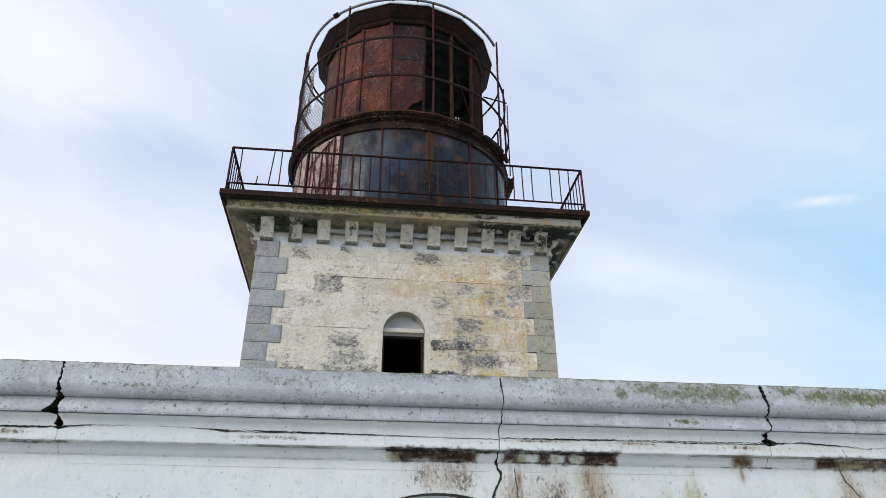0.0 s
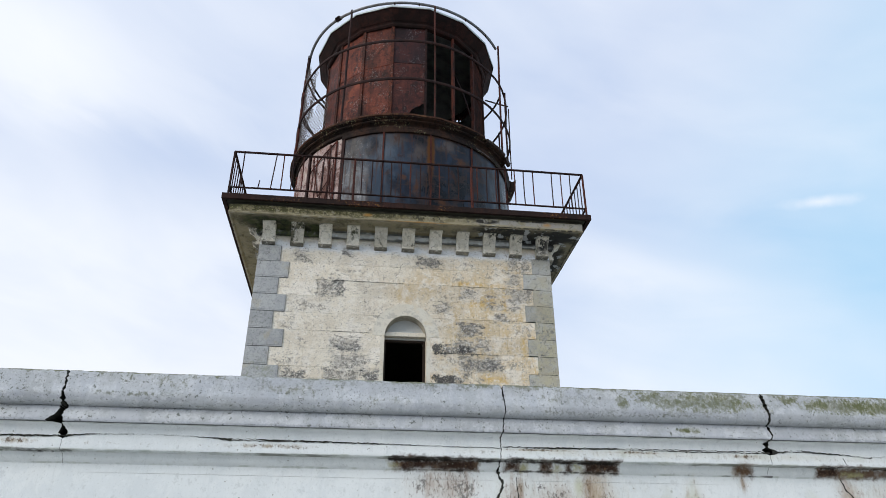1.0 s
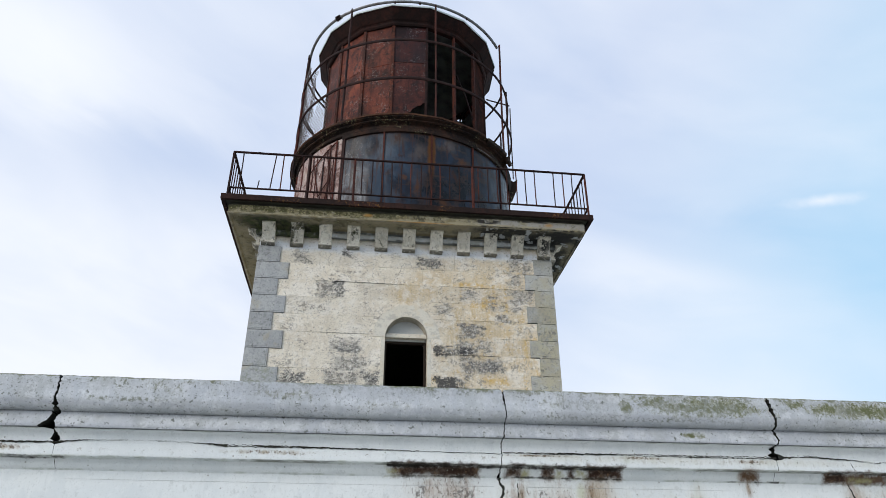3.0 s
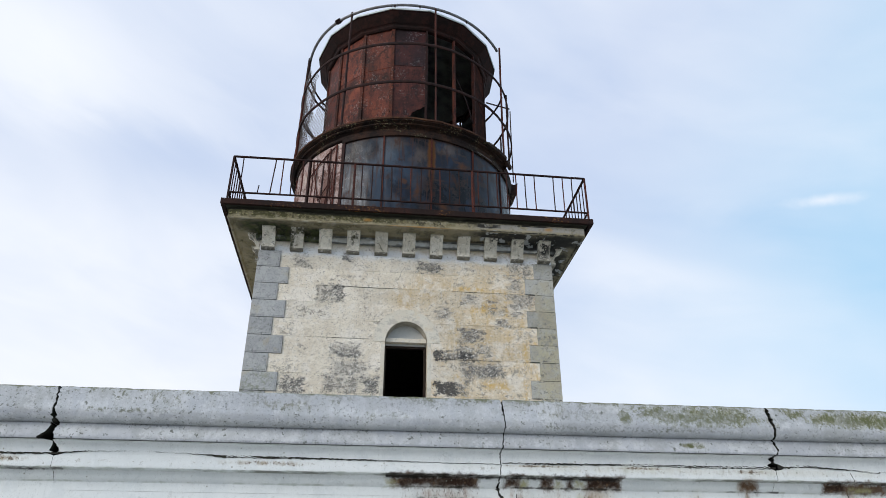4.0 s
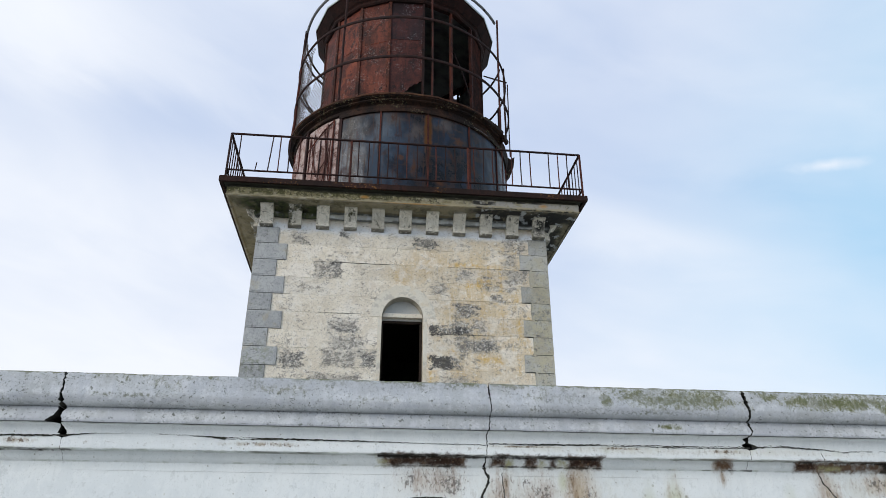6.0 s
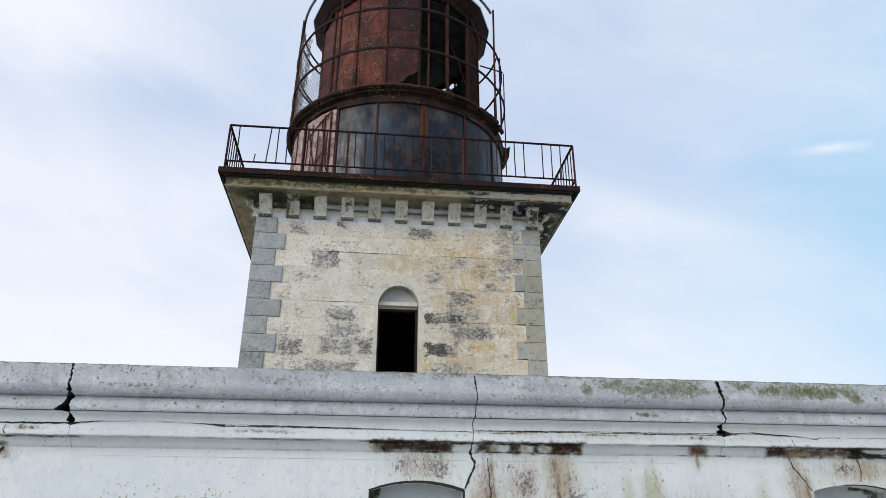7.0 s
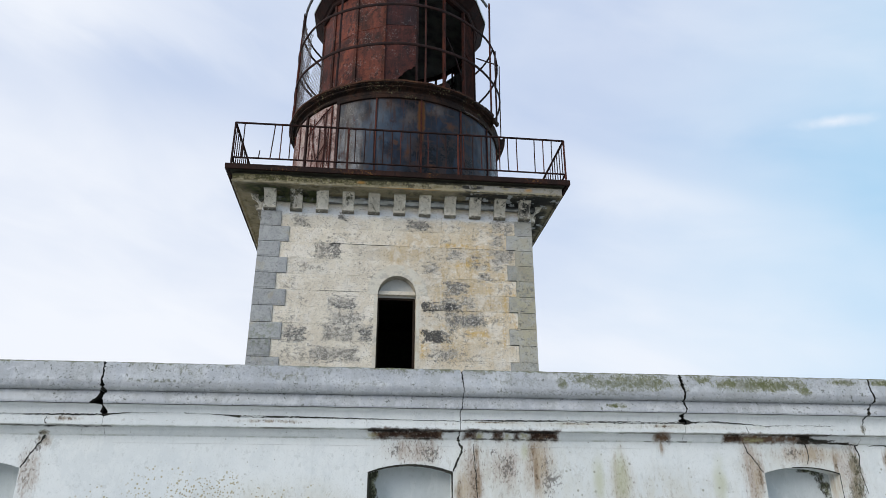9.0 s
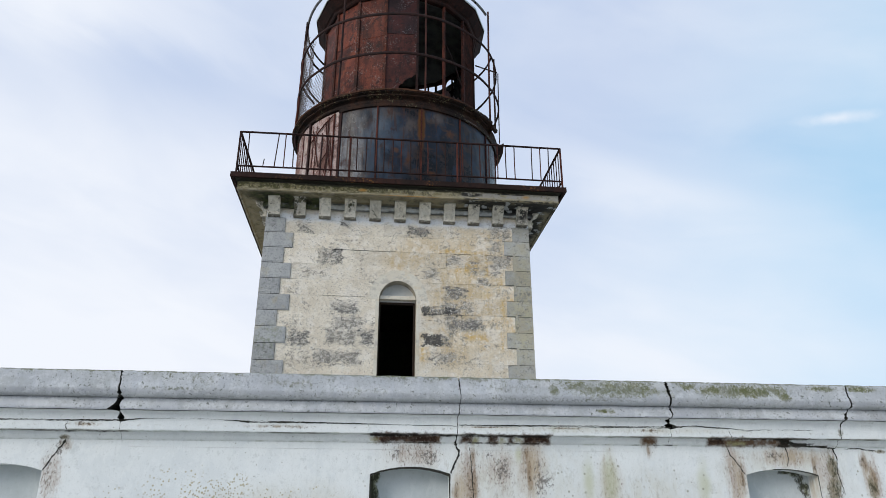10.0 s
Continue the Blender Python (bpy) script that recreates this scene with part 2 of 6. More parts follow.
    p.layer(p.times(p.blobs([(3.05, 6.09, 2.45, 0.14, 0.1, 0.5), (2.8, 6.09, 2.4, 0.1, 0.1, 0.4), (4.2, 6.09, 2.4, 0.12, 0.1, 0.4), (1.98, 6.09, 2.72, 0.07, 0.1, 0.14)], 0.4, 4, 0.95), 0.65), (0.50, 0.52, 0.36), 0.85)
    # shade under the fascia's lower edge, put into the colour as a thin line
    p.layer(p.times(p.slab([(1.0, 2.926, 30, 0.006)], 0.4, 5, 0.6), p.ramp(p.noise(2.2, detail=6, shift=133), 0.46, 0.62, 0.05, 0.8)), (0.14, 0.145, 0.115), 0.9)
    # speckled black mould inside the wash
    speck = p.blobs([(0.92, 6.09, 2.70, 0.18, 0.1, 0.20), (1.62, 6.09, 2.72, 0.10, 0.1, 0.08), (1.78, 6.09, 2.55, 0.16, 0.1, 0.2), (0.55, 6.09, 2.72, 0.10, 0.1, 0.1), (-3.1, 6.09, 2.74, 0.1, 0.1, 0.16), (2.25, 6.09, 2.45, 0.2, 0.1, 0.3), (5.1, 6.09, 2.74, 0.2, 0.1, 0.08)], 0.5, 6, 0.95)
    p.layer(p.times(p.grown(speck, p.noise(34, (1, 1, 0.8), 6, 0.8, 19), 0.60, 0.68, 0.16), 0.8), (0.11, 0.10, 0.09), 0.9)
    # rust runs from the cove and the cracks
    rust = p.blobs([(1.44, 6.09, 2.70, 0.05, 0.1, 0.20), (1.43, 6.09, 2.35, 0.10, 0.1, 0.40), (1.24, 6.09, 2.28, 0.07, 0.1, 0.26), (2.06, 6.09, 2.74, 0.09, 0.1, 0.16), (2.10, 6.09, 2.5, 0.05, 0.1, 0.35), (3.55, 6.03, 2.88, 0.16, 0.2, 0.10), (3.55, 6.09, 2.78, 0.05, 0.2, 0.14),
                    (4.55, 6.05, 2.88, 0.30, 0.12, 0.07), (5.62, 6.09, 2.62, 0.05, 0.1, 0.25), (6.26, 6.09, 2.68, 0.08, 0.1, 0.2), (6.36, 6.09, 2.4, 0.07, 0.1, 0.3), (-3.06, 6.08, 2.78, 0.10, 0.1, 0.12), (4.68, 6.09, 2.5, 0.05, 0.1, 0.3)], 0.45, 7, 0.98)
    p.layer(p.times(p.grown(rust, p.noise(26, (1, 1, 0.14), 7, 0.75), 0.46, 0.92, 0.34), 0.8), (0.27, 0.19, 0.115), 0.85)
    p.layer(p.times(p.grown(rust, p.noise(40, (1, 1, 0.5), 6, 0.78, 29), 0.63, 0.74, 0.15), 0.8), (0.085, 0.06, 0.035), 0.9)
    # dirt caught on the fascia, under the split
    caught = p.blobs([(-2.85, 5.95, 2.99, 0.22, 0.06, 0.035), (-0.75, 5.95, 2.99, 0.50, 0.06, 0.03), (3.55, 5.95, 3.0, 0.22, 0.06, 0.03), (1.6, 5.95, 3.01, 0.5, 0.06, 0.015), (2.5, 5.95, 3.01, 0.4, 0.06, 0.02), (-4.4, 5.95, 2.99, 0.25, 0.06, 0.02)], 0.5, 9, 0.95)
    p.layer(p.times(caught, p.ramp(p.noise(17, (1, 1, 0.7), 6, 0.72, 141), 0.40, 0.60, 0.1, 0.9)), (0.34, 0.285, 0.20), 0.9)
    p.layer(p.times(p.grown(caught, p.noise(30, (1, 1, 0.8), 6, 0.75, 143), 0.60, 0.70, 0.14), 0.8), (0.10, 0.065, 0.04), 0.9)
    # the cove: rust-brown, black and yellow-green growth, with clean lengths between
    brown = p.patches([(0.68, 2.885, 0.38, 0.042), (1.37, 2.885, 0.07, 0.042), (1.67, 2.885, 0.06, 0.042), (1.885, 2.885, 0.03, 0.042), (2.19, 2.885, 0.16, 0.042), (3.56, 2.885, 0.09, 0.042), (4.80, 2.885, 0.52, 0.042)], 0.035, 0.03, 9)
    p.layer(p.times(brown, p.ramp(p.noise(9, (1, 1, 0.5), 6, 0.7, 121), 0.32, 0.56, 0.7, 0.97)), (0.11, 0.062, 0.032), 0.9)
    deep = p.patches([(0.70, 2.888, 0.32, 0.040), (1.36, 2.89, 0.05, 0.035), (1.67, 2.888, 0.05, 0.04), (1.885, 2.888, 0.025, 0.04), (2.19, 2.888, 0.14, 0.04), (4.40, 2.89, 0.10, 0.03), (5.25, 2.885, 0.06, 0.035)], 0.04, 0.03, 11, 25)
    p.layer(p.times(deep, p.ramp(p.noise(11, (1, 1, 0.5), 7, 0.74, 3), 0.36, 0.52, 0.5, 0.97)), (0.034, 0.017, 0.010), 0.95)
    p.layer(p.times(brown, p.ramp(p.noise(24, (1, 1, 0.8), 7, 0.7, 9), 0.58, 0.64, 0, 0.5)), (0.24, 0.15, 0.085))
    p.layer(p.times(p.patches([(1.78, 2.882, 0.03, 0.03), (1.975, 2.882, 0.045, 0.03), (0.30, 2.87, 0.05, 0.02), (1.47, 2.88, 0.03, 0.03), (4.65, 2.87, 0.12, 0.015)], 0.03, 0.03, 12, 35), p.ramp(p.noise(16, detail=5, shift=17), 0.34, 0.55, 0.3, 0.9)), (0.36, 0.34, 0.17))
    # thin black lines along the cove's upper and lower edges
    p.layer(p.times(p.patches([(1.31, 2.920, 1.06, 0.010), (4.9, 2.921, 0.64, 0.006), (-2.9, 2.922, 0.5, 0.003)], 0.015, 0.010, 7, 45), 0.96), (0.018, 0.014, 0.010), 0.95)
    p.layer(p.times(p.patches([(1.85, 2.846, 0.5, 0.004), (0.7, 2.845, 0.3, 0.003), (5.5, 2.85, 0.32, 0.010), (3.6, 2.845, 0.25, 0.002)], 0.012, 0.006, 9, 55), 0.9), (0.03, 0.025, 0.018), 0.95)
    ragged = p.blobs([(5.28, 6.0, 2.89, 0.10, 0.2, 0.04), (5.48, 6.0, 2.87, 0.22, 0.2, 0.025), (5.72, 6.05, 2.845, 0.16, 0.2, 0.02)], 0.6, 9, 0.9)
    p.layer(p.times(p.grown(ragged, p.noise(14, (0.6, 1, 1.4), 7, 0.75, 153), 0.46, 0.60, 0.2), 0.95), (0.025, 0.022, 0.016), 0.95)
    # mottled dark damp beside the east window and at the broken joint
    moss = p.blobs([(5.86, 6.09, 2.62, 0.11, 0.1, 0.30), (5.84, 6.09, 2.35, 0.17, 0.1, 0.25), (5.9, 6.09, 2.1, 0.2, 0.1, 0.25), (0.30, 6.3, 2.25, 0.07, 0.3, 0.35),
                    (6.33, 6.09, 2.36, 0.09, 0.1, 0.2), (6.5, 6.09, 2.80, 0.16, 0.1, 0.03), (5.95, 5.9, 3.2, 0.10, 0.2, 0.05), (-3.08, 6.06, 2.86, 0.07, 0.1, 0.04), (5.95, 5.95, 3.0, 0.05, 0.1, 0.08)], 0.6, 6, 0.98)
    p.layer(p.times(p.grown(moss, p.noise(12, (1, 1, 0.5), 7, 0.75, 161), 0.48, 0.70, 0.20), 0.8), (0.22, 0.19, 0.12), 0.95)
    p.layer(p.times(p.grown(moss, p.math("ADD", p.times(p.noise(40, (1, 1, 0.6), 6, 0.8), 0.6), p.times(p.noise(14, (1, 1, 0.35), 5, 0.7, 4), 0.4)), 0.56, 0.66, 0.12), 0.9), (0.06, 0.058, 0.034), 0.95)
    # round spots of lichen
    spots = p.times(p.blobs([(-1.85, 6.09, 2.38, 0.5, 0.1, 0.22), (-1.35, 6.09, 2.32, 0.45, 0.1, 0.26), (-2.5, 6.09, 2.25, 0.3, 0.1, 0.12), (-0.4, 6.09, 2.25, 0.4, 0.1, 0.16)], 0.6, 5),
                    p.dots(21, 0.17, 0.27))
    p.layer(p.times(spots, 0.75), (0.35, 0.30, 0.13), 0.9)
    spots = p.times(p.blobs([(-1.45, 6.09, 2.30, 0.42, 0.1, 0.20), (-1.15, 6.09, 2.34, 0.16, 0.1, 0.18), (-0.8, 6.09, 2.25, 0.16, 0.1, 0.14), (-2.05, 6.09, 2.22, 0.16, 0.1, 0.08)], 0.5, 5), p.dots(33, 0.22, 0.34))
    p.layer(p.times(spots, 0.8), (0.30, 0.25, 0.11), 0.9)
    spots = p.times(p.blobs([(3.05, 6.09, 2.5, 0.4, 0.1, 0.35), (3.95, 6.09, 2.42, 0.55, 0.1, 0.3), (6.2, 6.09, 2.5, 0.2, 0.1, 0.3), (0.0, 6.09, 2.3, 0.4, 0.1, 0.3), (2.6, 6.09, 2.4, 0.3, 0.1, 0.3)], 0.6, 4), p.dots(10.5, 0.11, 0.165))
    p.layer(p.times(spots, 0.75), (0.27, 0.28, 0.21), 0.9)
    p.layer(p.times(p.dots(9, 0.045, 0.075), 0.7), (0.25, 0.25, 0.2))
    p.bump(p.noise(9, detail=6), 0.25, 0.02)
    p.bump(p.noise(85, detail=4), 0.3, 0.004)
    return p.done()


def make_infill():
    p = Paint("grimy grey-white window render", (0.51, 0.55, 0.56), 0.85)
    p.layer(p.ramp(p.noise(2.5, (1, 1, 0.7), 6), 0.44, 0.62, 0, 0.7), (0.43, 0.475, 0.48))
    p.layer(p.ramp(p.noise(13, (1, 1, 0.3), 6, 0.7, 15), 0.54, 0.62, 0, 0.4), (0.58, 0.61, 0.61))
    p.layer(p.ramp(p.noise(22, detail=7, rough=0.75), 0.55, 0.62, 0, 0.4), (0.40, 0.43, 0.42))
    mould = p.blobs([(0.30, 6.3, 2.2, 0.10, 0.3, 0.45), (0.33, 6.3, 2.5, 0.09, 0.3, 0.12), (5.36, 6.3, 2.56, 0.16, 0.3, 0.035), (5.48, 6.3, 2.54, 0.11, 0.3, 0.06), (5.54, 6.3, 2.48, 0.10, 0.3, 0.09), (5.57, 6.3, 2.40, 0.09, 0.3, 0.10), (5.60, 6.3, 2.32, 0.09, 0.3, 0.10), (5.64, 6.3, 2.22, 0.10, 0.3, 0.14)], 0.45, 10, 0.9)
    p.layer(p.times(p.grown(mould, p.noise(7, (1, 1, 0.4), 6, 0.7, 6), 0.58, 0.76, 0.28), 0.75), (0.20, 0.21, 0.09), 0.95)
    p.layer(p.times(p.grown(mould, p.noise(24, (1, 1, 0.6), 8, 0.8), 0.50, 0.66, 0.14), 0.95), (0.035, 0.037, 0.025), 0.95)
    p.layer(p.times(p.blobs([(0.285, 6.3, 2.2, 0.045, 0.3, 0.5)], 0.4, 9), 0.9), (0.03, 0.032, 0.02), 0.95)
    p.bump(p.noise(8, detail=6), 0.3, 0.015)
    return p.done()


def make_coping():
    p = Paint("grey cement coping", (0.43, 0.45, 0.468), 0.85)
    p.layer(p.ramp(p.noise(1.6, (1, 1, 1), 6), 0.42, 0.62, 0, 0.6), (0.555, 0.575, 0.59))
    p.layer(p.ramp(p.noise(20, (1, 1, 0.25), 5), 0.52, 0.74, 0, 0.45), (0.42, 0.44, 0.47))
    p.layer(p.ramp(p.noise(45, (1, 1, 0.35), 5, shift=4), 0.58, 0.72, 0, 0.35), (0.66, 0.68, 0.70))
    p.layer(p.times(p.ramp(p.noise(24, detail=7, rough=0.78, shift=11), 0.585, 0.61), 0.7), (0.20, 0.21, 0.19))
    p.layer(p.ramp(p.noise(60, (1, 1, 0.5), 3, 0.6, 19), 0.54, 0.62, 0, 0.32), (0.36, 0.375, 0.40))
    p.layer(p.ramp(p.noise(3.5, (1, 1, 0.5), 6, 0.65, 39), 0.50, 0.60, 0, 0.5), (0.42, 0.445, 0.485))
    p.layer(p.ramp(p.noise(11, (1, 1, 0.12), 5, 0.6, 49), 0.54, 0.66, 0, 0.3), (0.60, 0.62, 0.64))
    p.layer(p.ramp(p.noise(85, (1, 1, 0.8), 2, 0.5, 29), 0.65, 0.72, 0, 0.6), (0.22, 0.23, 0.22))
    p.layer(p.ramp(p.noise(8, (1, 1, 0.6), 7, 0.75, 59), 0.53, 0.575, 0, 0.3), (0.64, 0.66, 0.68))
    p.layer(p.times(p.blobs([(-3.5, 5.85, 3.2, 4.0, 0.06, 0.06), (5.5, 5.85, 3.2, 1.2, 0.06, 0.06)], 0.3, 3, 0.6), 0.5), (0.66, 0.68, 0.69))
    green = p.blobs([(2.62, 5.77, 3.47, 0.24, 0.1, 0.10), (2.9, 5.77, 3.44, 0.20, 0.1, 0.10), (3.42, 5.77, 3.47, 0.24, 0.1, 0.085), (2.36, 5.77, 3.42, 0.10, 0.1, 0.10),
                     (4.33, 5.77, 3.46, 0.22, 0.1, 0.085), (4.60, 5.77, 3.43, 0.20, 0.1, 0.10), (4.92, 5.77, 3.45, 0.22, 0.1, 0.09), (5.2, 5.77, 3.40, 0.13, 0.1, 0.08), (4.0, 5.77, 3.49, 0.15, 0.1, 0.07),
                     (5.7, 5.77, 3.5, 0.3, 0.1, 0.05), (2.98, 5.86, 3.2, 0.16, 0.1, 0.04), (6.2, 5.77, 3.5, 0.3, 0.1, 0.05), (3.1, 5.77, 3.43, 0.9, 0.1, 0.14), (4.7, 5.77, 3.45, 0.9, 0.1, 0.12)], 0.45, 5, 0.98)
    p.layer(p.times(p.grown(green, p.noise(18, detail=7, rough=0.75), 0.54, 0.66, 0.22), 0.85), (0.215, 0.22, 0.13), 0.95)
    p.layer(p.times(p.grown(green, p.noise(42, (1, 1, 0.6), 5, 0.75, 7), 0.58, 0.68, 0.18), 0.9), (0.105, 0.115, 0.045), 0.95)
    p.layer(p.times(p.grown(green, p.noise(30, detail=5, rough=0.75, shift=47), 0.68, 0.74, 0.12), 0.8), (0.48, 0.49, 0.36), 0.95)
    # moss on the top edge
    edge = p.blobs([(1.0, 5.8, 3.565, 30, 0.07, 0.060)], 0.45, 6, 0.9)
    p.layer(p.times(p.grown(edge, p.noise(13, detail=7, rough=0.72, shift=6), 0.60, 0.72, 0.24), 0.9), (0.14, 0.15, 0.085), 0.95)
    # shade of the roll and its underside, painted bluish grey with dark flecks
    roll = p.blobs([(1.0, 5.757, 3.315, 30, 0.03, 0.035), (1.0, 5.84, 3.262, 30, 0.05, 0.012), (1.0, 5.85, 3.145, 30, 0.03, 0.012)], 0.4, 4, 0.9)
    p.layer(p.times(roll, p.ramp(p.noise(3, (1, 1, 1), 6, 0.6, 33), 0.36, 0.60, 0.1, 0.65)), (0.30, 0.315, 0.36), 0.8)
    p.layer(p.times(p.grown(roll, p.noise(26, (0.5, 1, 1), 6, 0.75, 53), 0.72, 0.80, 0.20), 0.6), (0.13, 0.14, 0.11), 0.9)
    drip = p.blobs([(-0.85, 5.77, 3.5, 0.1, 0.05, 0.07), (-0.2, 5.77, 3.5, 0.07, 0.05, 0.06), (0.55, 5.77, 3.51, 0.2, 0.05, 0.05), (-2.0, 5.77, 3.5, 0.08, 0.05, 0.05),
                    (0.95, 5.77, 3.53, 0.2, 0.05, 0.05), (-1.9, 5.77, 3.36, 0.5, 0.05, 0.03), (2.4, 5.77, 3.31, 1.2, 0.08, 0.03)], 0.8, 12)
    p.layer(p.ramp(p.noise(3.2, (1, 1, 0.9), 7, 0.7, 101), 0.48, 0.62, 0, 0.5), (0.34, 0.35, 0.345), 0.9)
    wet = p.blobs([(1.5, 5.77, 3.53, 7.0, 0.06, 0.06), (0.75, 5.77, 3.50, 0.5, 0.06, 0.07), (-0.7, 5.77, 3.45, 0.5, 0.06, 0.12), (-1.7, 5.77, 3.47, 0.4, 0.06, 0.10), (1.9, 5.77, 3.42, 0.6, 0.06, 0.12), (0.2, 5.77, 3.37, 0.5, 0.06, 0.06)], 0.5, 3, 0.95)
    p.layer(p.times(p.grown(wet, p.noise(22, (1, 1, 0.7), 7, 0.78, 73), 0.58, 0.70, 0.12), 0.75), (0.21, 0.215, 0.16), 0.95)
    p.layer(p.times(p.times(drip, p.ramp(p.noise(40, detail=5), 0.46, 0.6)), 0.75), (0.12, 0.13, 0.08))
    p.layer(p.times(p.dots(12, 0.05, 0.085), 0.8), (0.1, 0.1, 0.09))
    p.layer(p.times(p.ramp(p.noise(19, detail=5, rough=0.62, shift=67), 0.625, 0.655), 0.85), (0.13, 0.14, 0.12), 0.95)
    p.layer(p.times(p.ramp(p.noise(1.1, detail=4, shift=69), 0.44, 0.56), p.ramp(p.noise(46, detail=3, rough=0.6, shift=63), 0.60, 0.64, 0, 0.7)), (0.16, 0.17, 0.15), 0.95)
    p.layer(p.ramp(p.noise(9, (0.8, 1, 1), 8, 0.8, 93), 0.555, 0.58, 0, 0.4), (0.66, 0.68, 0.69))
    p.layer(p.ramp(p.noise(2.1, (0.7, 1, 1.2), 4, 0.5, 99), 0.52, 0.60, 0, 0.4), (0.40, 0.42, 0.455))
    p.layer(p.times(p.grown(green, p.noise(24, detail=6, rough=0.76, shift=107), 0.56, 0.70, 0.14), 0.7), (0.125, 0.135, 0.065), 0.95)
    top = p.patches([(1.0, 3.55, 0.75, 0.012), (-0.2, 3.552, 0.4, 0.006), (2.3, 3.552, 0.5, 0.006), (0.0, 3.56, 9.0, 0.004)], 0.035, 0.02, 9, 71)
    p.layer(p.times(top, p.ramp(p.noise(15, detail=6, rough=0.72, shift=103), 0.36, 0.54, 0.25, 0.95)), (0.12, 0.125, 0.06), 0.95)
    p.bump(p.noise(7, detail=6), 0.35, 0.02)
    p.bump(p.noise(70, detail=4), 0.4, 0.005)
    return p.done()


# where the limewash has come off the tower face: x, z and half sizes
WORN_SOFT = [(-1.66, 7.51, 0.05, 0.14), (-0.52, 7.95, 0.18, 0.12), (-0.13, 8.13, 0.18, 0.06), (-0.09, 7.55, 0.11, 0.10), (-0.11, 7.24, 0.07, 0.08), (-1.1, 7.13, 0.33, 0.14), (-1.32, 6.4, 0.15, 0.08), (-1.48, 6.01, 0.24, 0.16),
             (0.19, 5.98, 0.16, 0.07), (-1.56, 6.76, 0.17, 0.13), (0.30, 6.95, 0.16, 0.18), (2.03, 8.18, 0.14, 0.10), (1.87, 7.86, 0.16, 0.11), (2.44, 7.98, 0.20, 0.09), (1.55, 7.44, 0.14, 0.10), (3.07, 6.78, 0.25, 0.15),
             (2.97, 6.04, 0.19, 0.15), (2.19, 5.7, 0.22, 0.09), (2.86, 5.59, 0.24, 0.07), (1.55, 6.09, 0.25, 0.10), (-1.2, 5.2, 0.4, 0.2), (2.1, 5.2, 0.5, 0.15)]
WORN_GREY = [(-1.38, 8.23, 0.15, 0.13), (-0.87, 7.5, 0.13, 0.17), (-0.39, 6.35, 0.29, 0.13), (-0.29, 6.0, 0.32, 0.16), (-0.41, 5.67, 0.31, 0.15), (3.12, 8.23, 0.21, 0.15), (3.0, 7.89, 0.13, 0.16), (3.1, 7.51, 0.25, 0.16),
             (2.05, 7.55, 0.15, 0.08), (2.5, 7.47, 0.08, 0.06), (1.51, 7.19, 0.14, 0.11), (2.57, 7.28, 0.19, 0.07), (2.97, 7.26, 0.13, 0.05), (2.13, 6.41, 0.34, 0.14), (2.26, 6.03, 0.45, 0.14), (-0.5, 5.25, 0.5, 0.15), (1.8, 5.3, 0.3, 0.1)]
WORN_DARK = [(-0.62, 7.53, 0.11, 0.17), (-0.33, 6.27, 0.23, 0.06), (0.14, 5.67, 0.13, 0.15), (-1.33, 5.64, 0.21, 0.15), (-0.49, 8.33, 0.09, 0.04), (1.21, 8.2, 0.25, 0.10), (2.71, 7.01, 0.11, 0.06), (2.06, 6.75, 0.23, 0.13),
             (1.83, 6.31, 0.33, 0.07), (1.84, 5.67, 0.09, 0.11), (2.31, 6.02, 0.33, 0.08)]
WORN_BLACK = [(1.42, 6.32, 0.08, 0.09), (1.55, 5.67, 0.21, 0.12), (1.93, 6.31, 0.13, 0.05)]
OCHRE_RUNS = [(3.12, 7.15, 0.03, 0.18), (3.34, 6.8, 0.03, 0.18), (3.13, 6.41, 0.03, 0.2), (3.33, 6.06, 0.03, 0.17), (3.10, 5.65, 0.03, 0.2), (2.78, 7.5, 0.02, 0.3), (2.84, 8.05, 0.02, 0.15), (2.2, 7.75, 0.5, 0.05), (2.3, 7.35, 0.25, 0.1), (3.1, 7.9, 0.03, 0.2), (2.5, 5.75, 0.25, 0.06), (1.76, 5.98, 0.06, 0.13), (1.33, 5.5, 0.05, 0.3), (1.75, 6.8, 0.02, 0.25)]


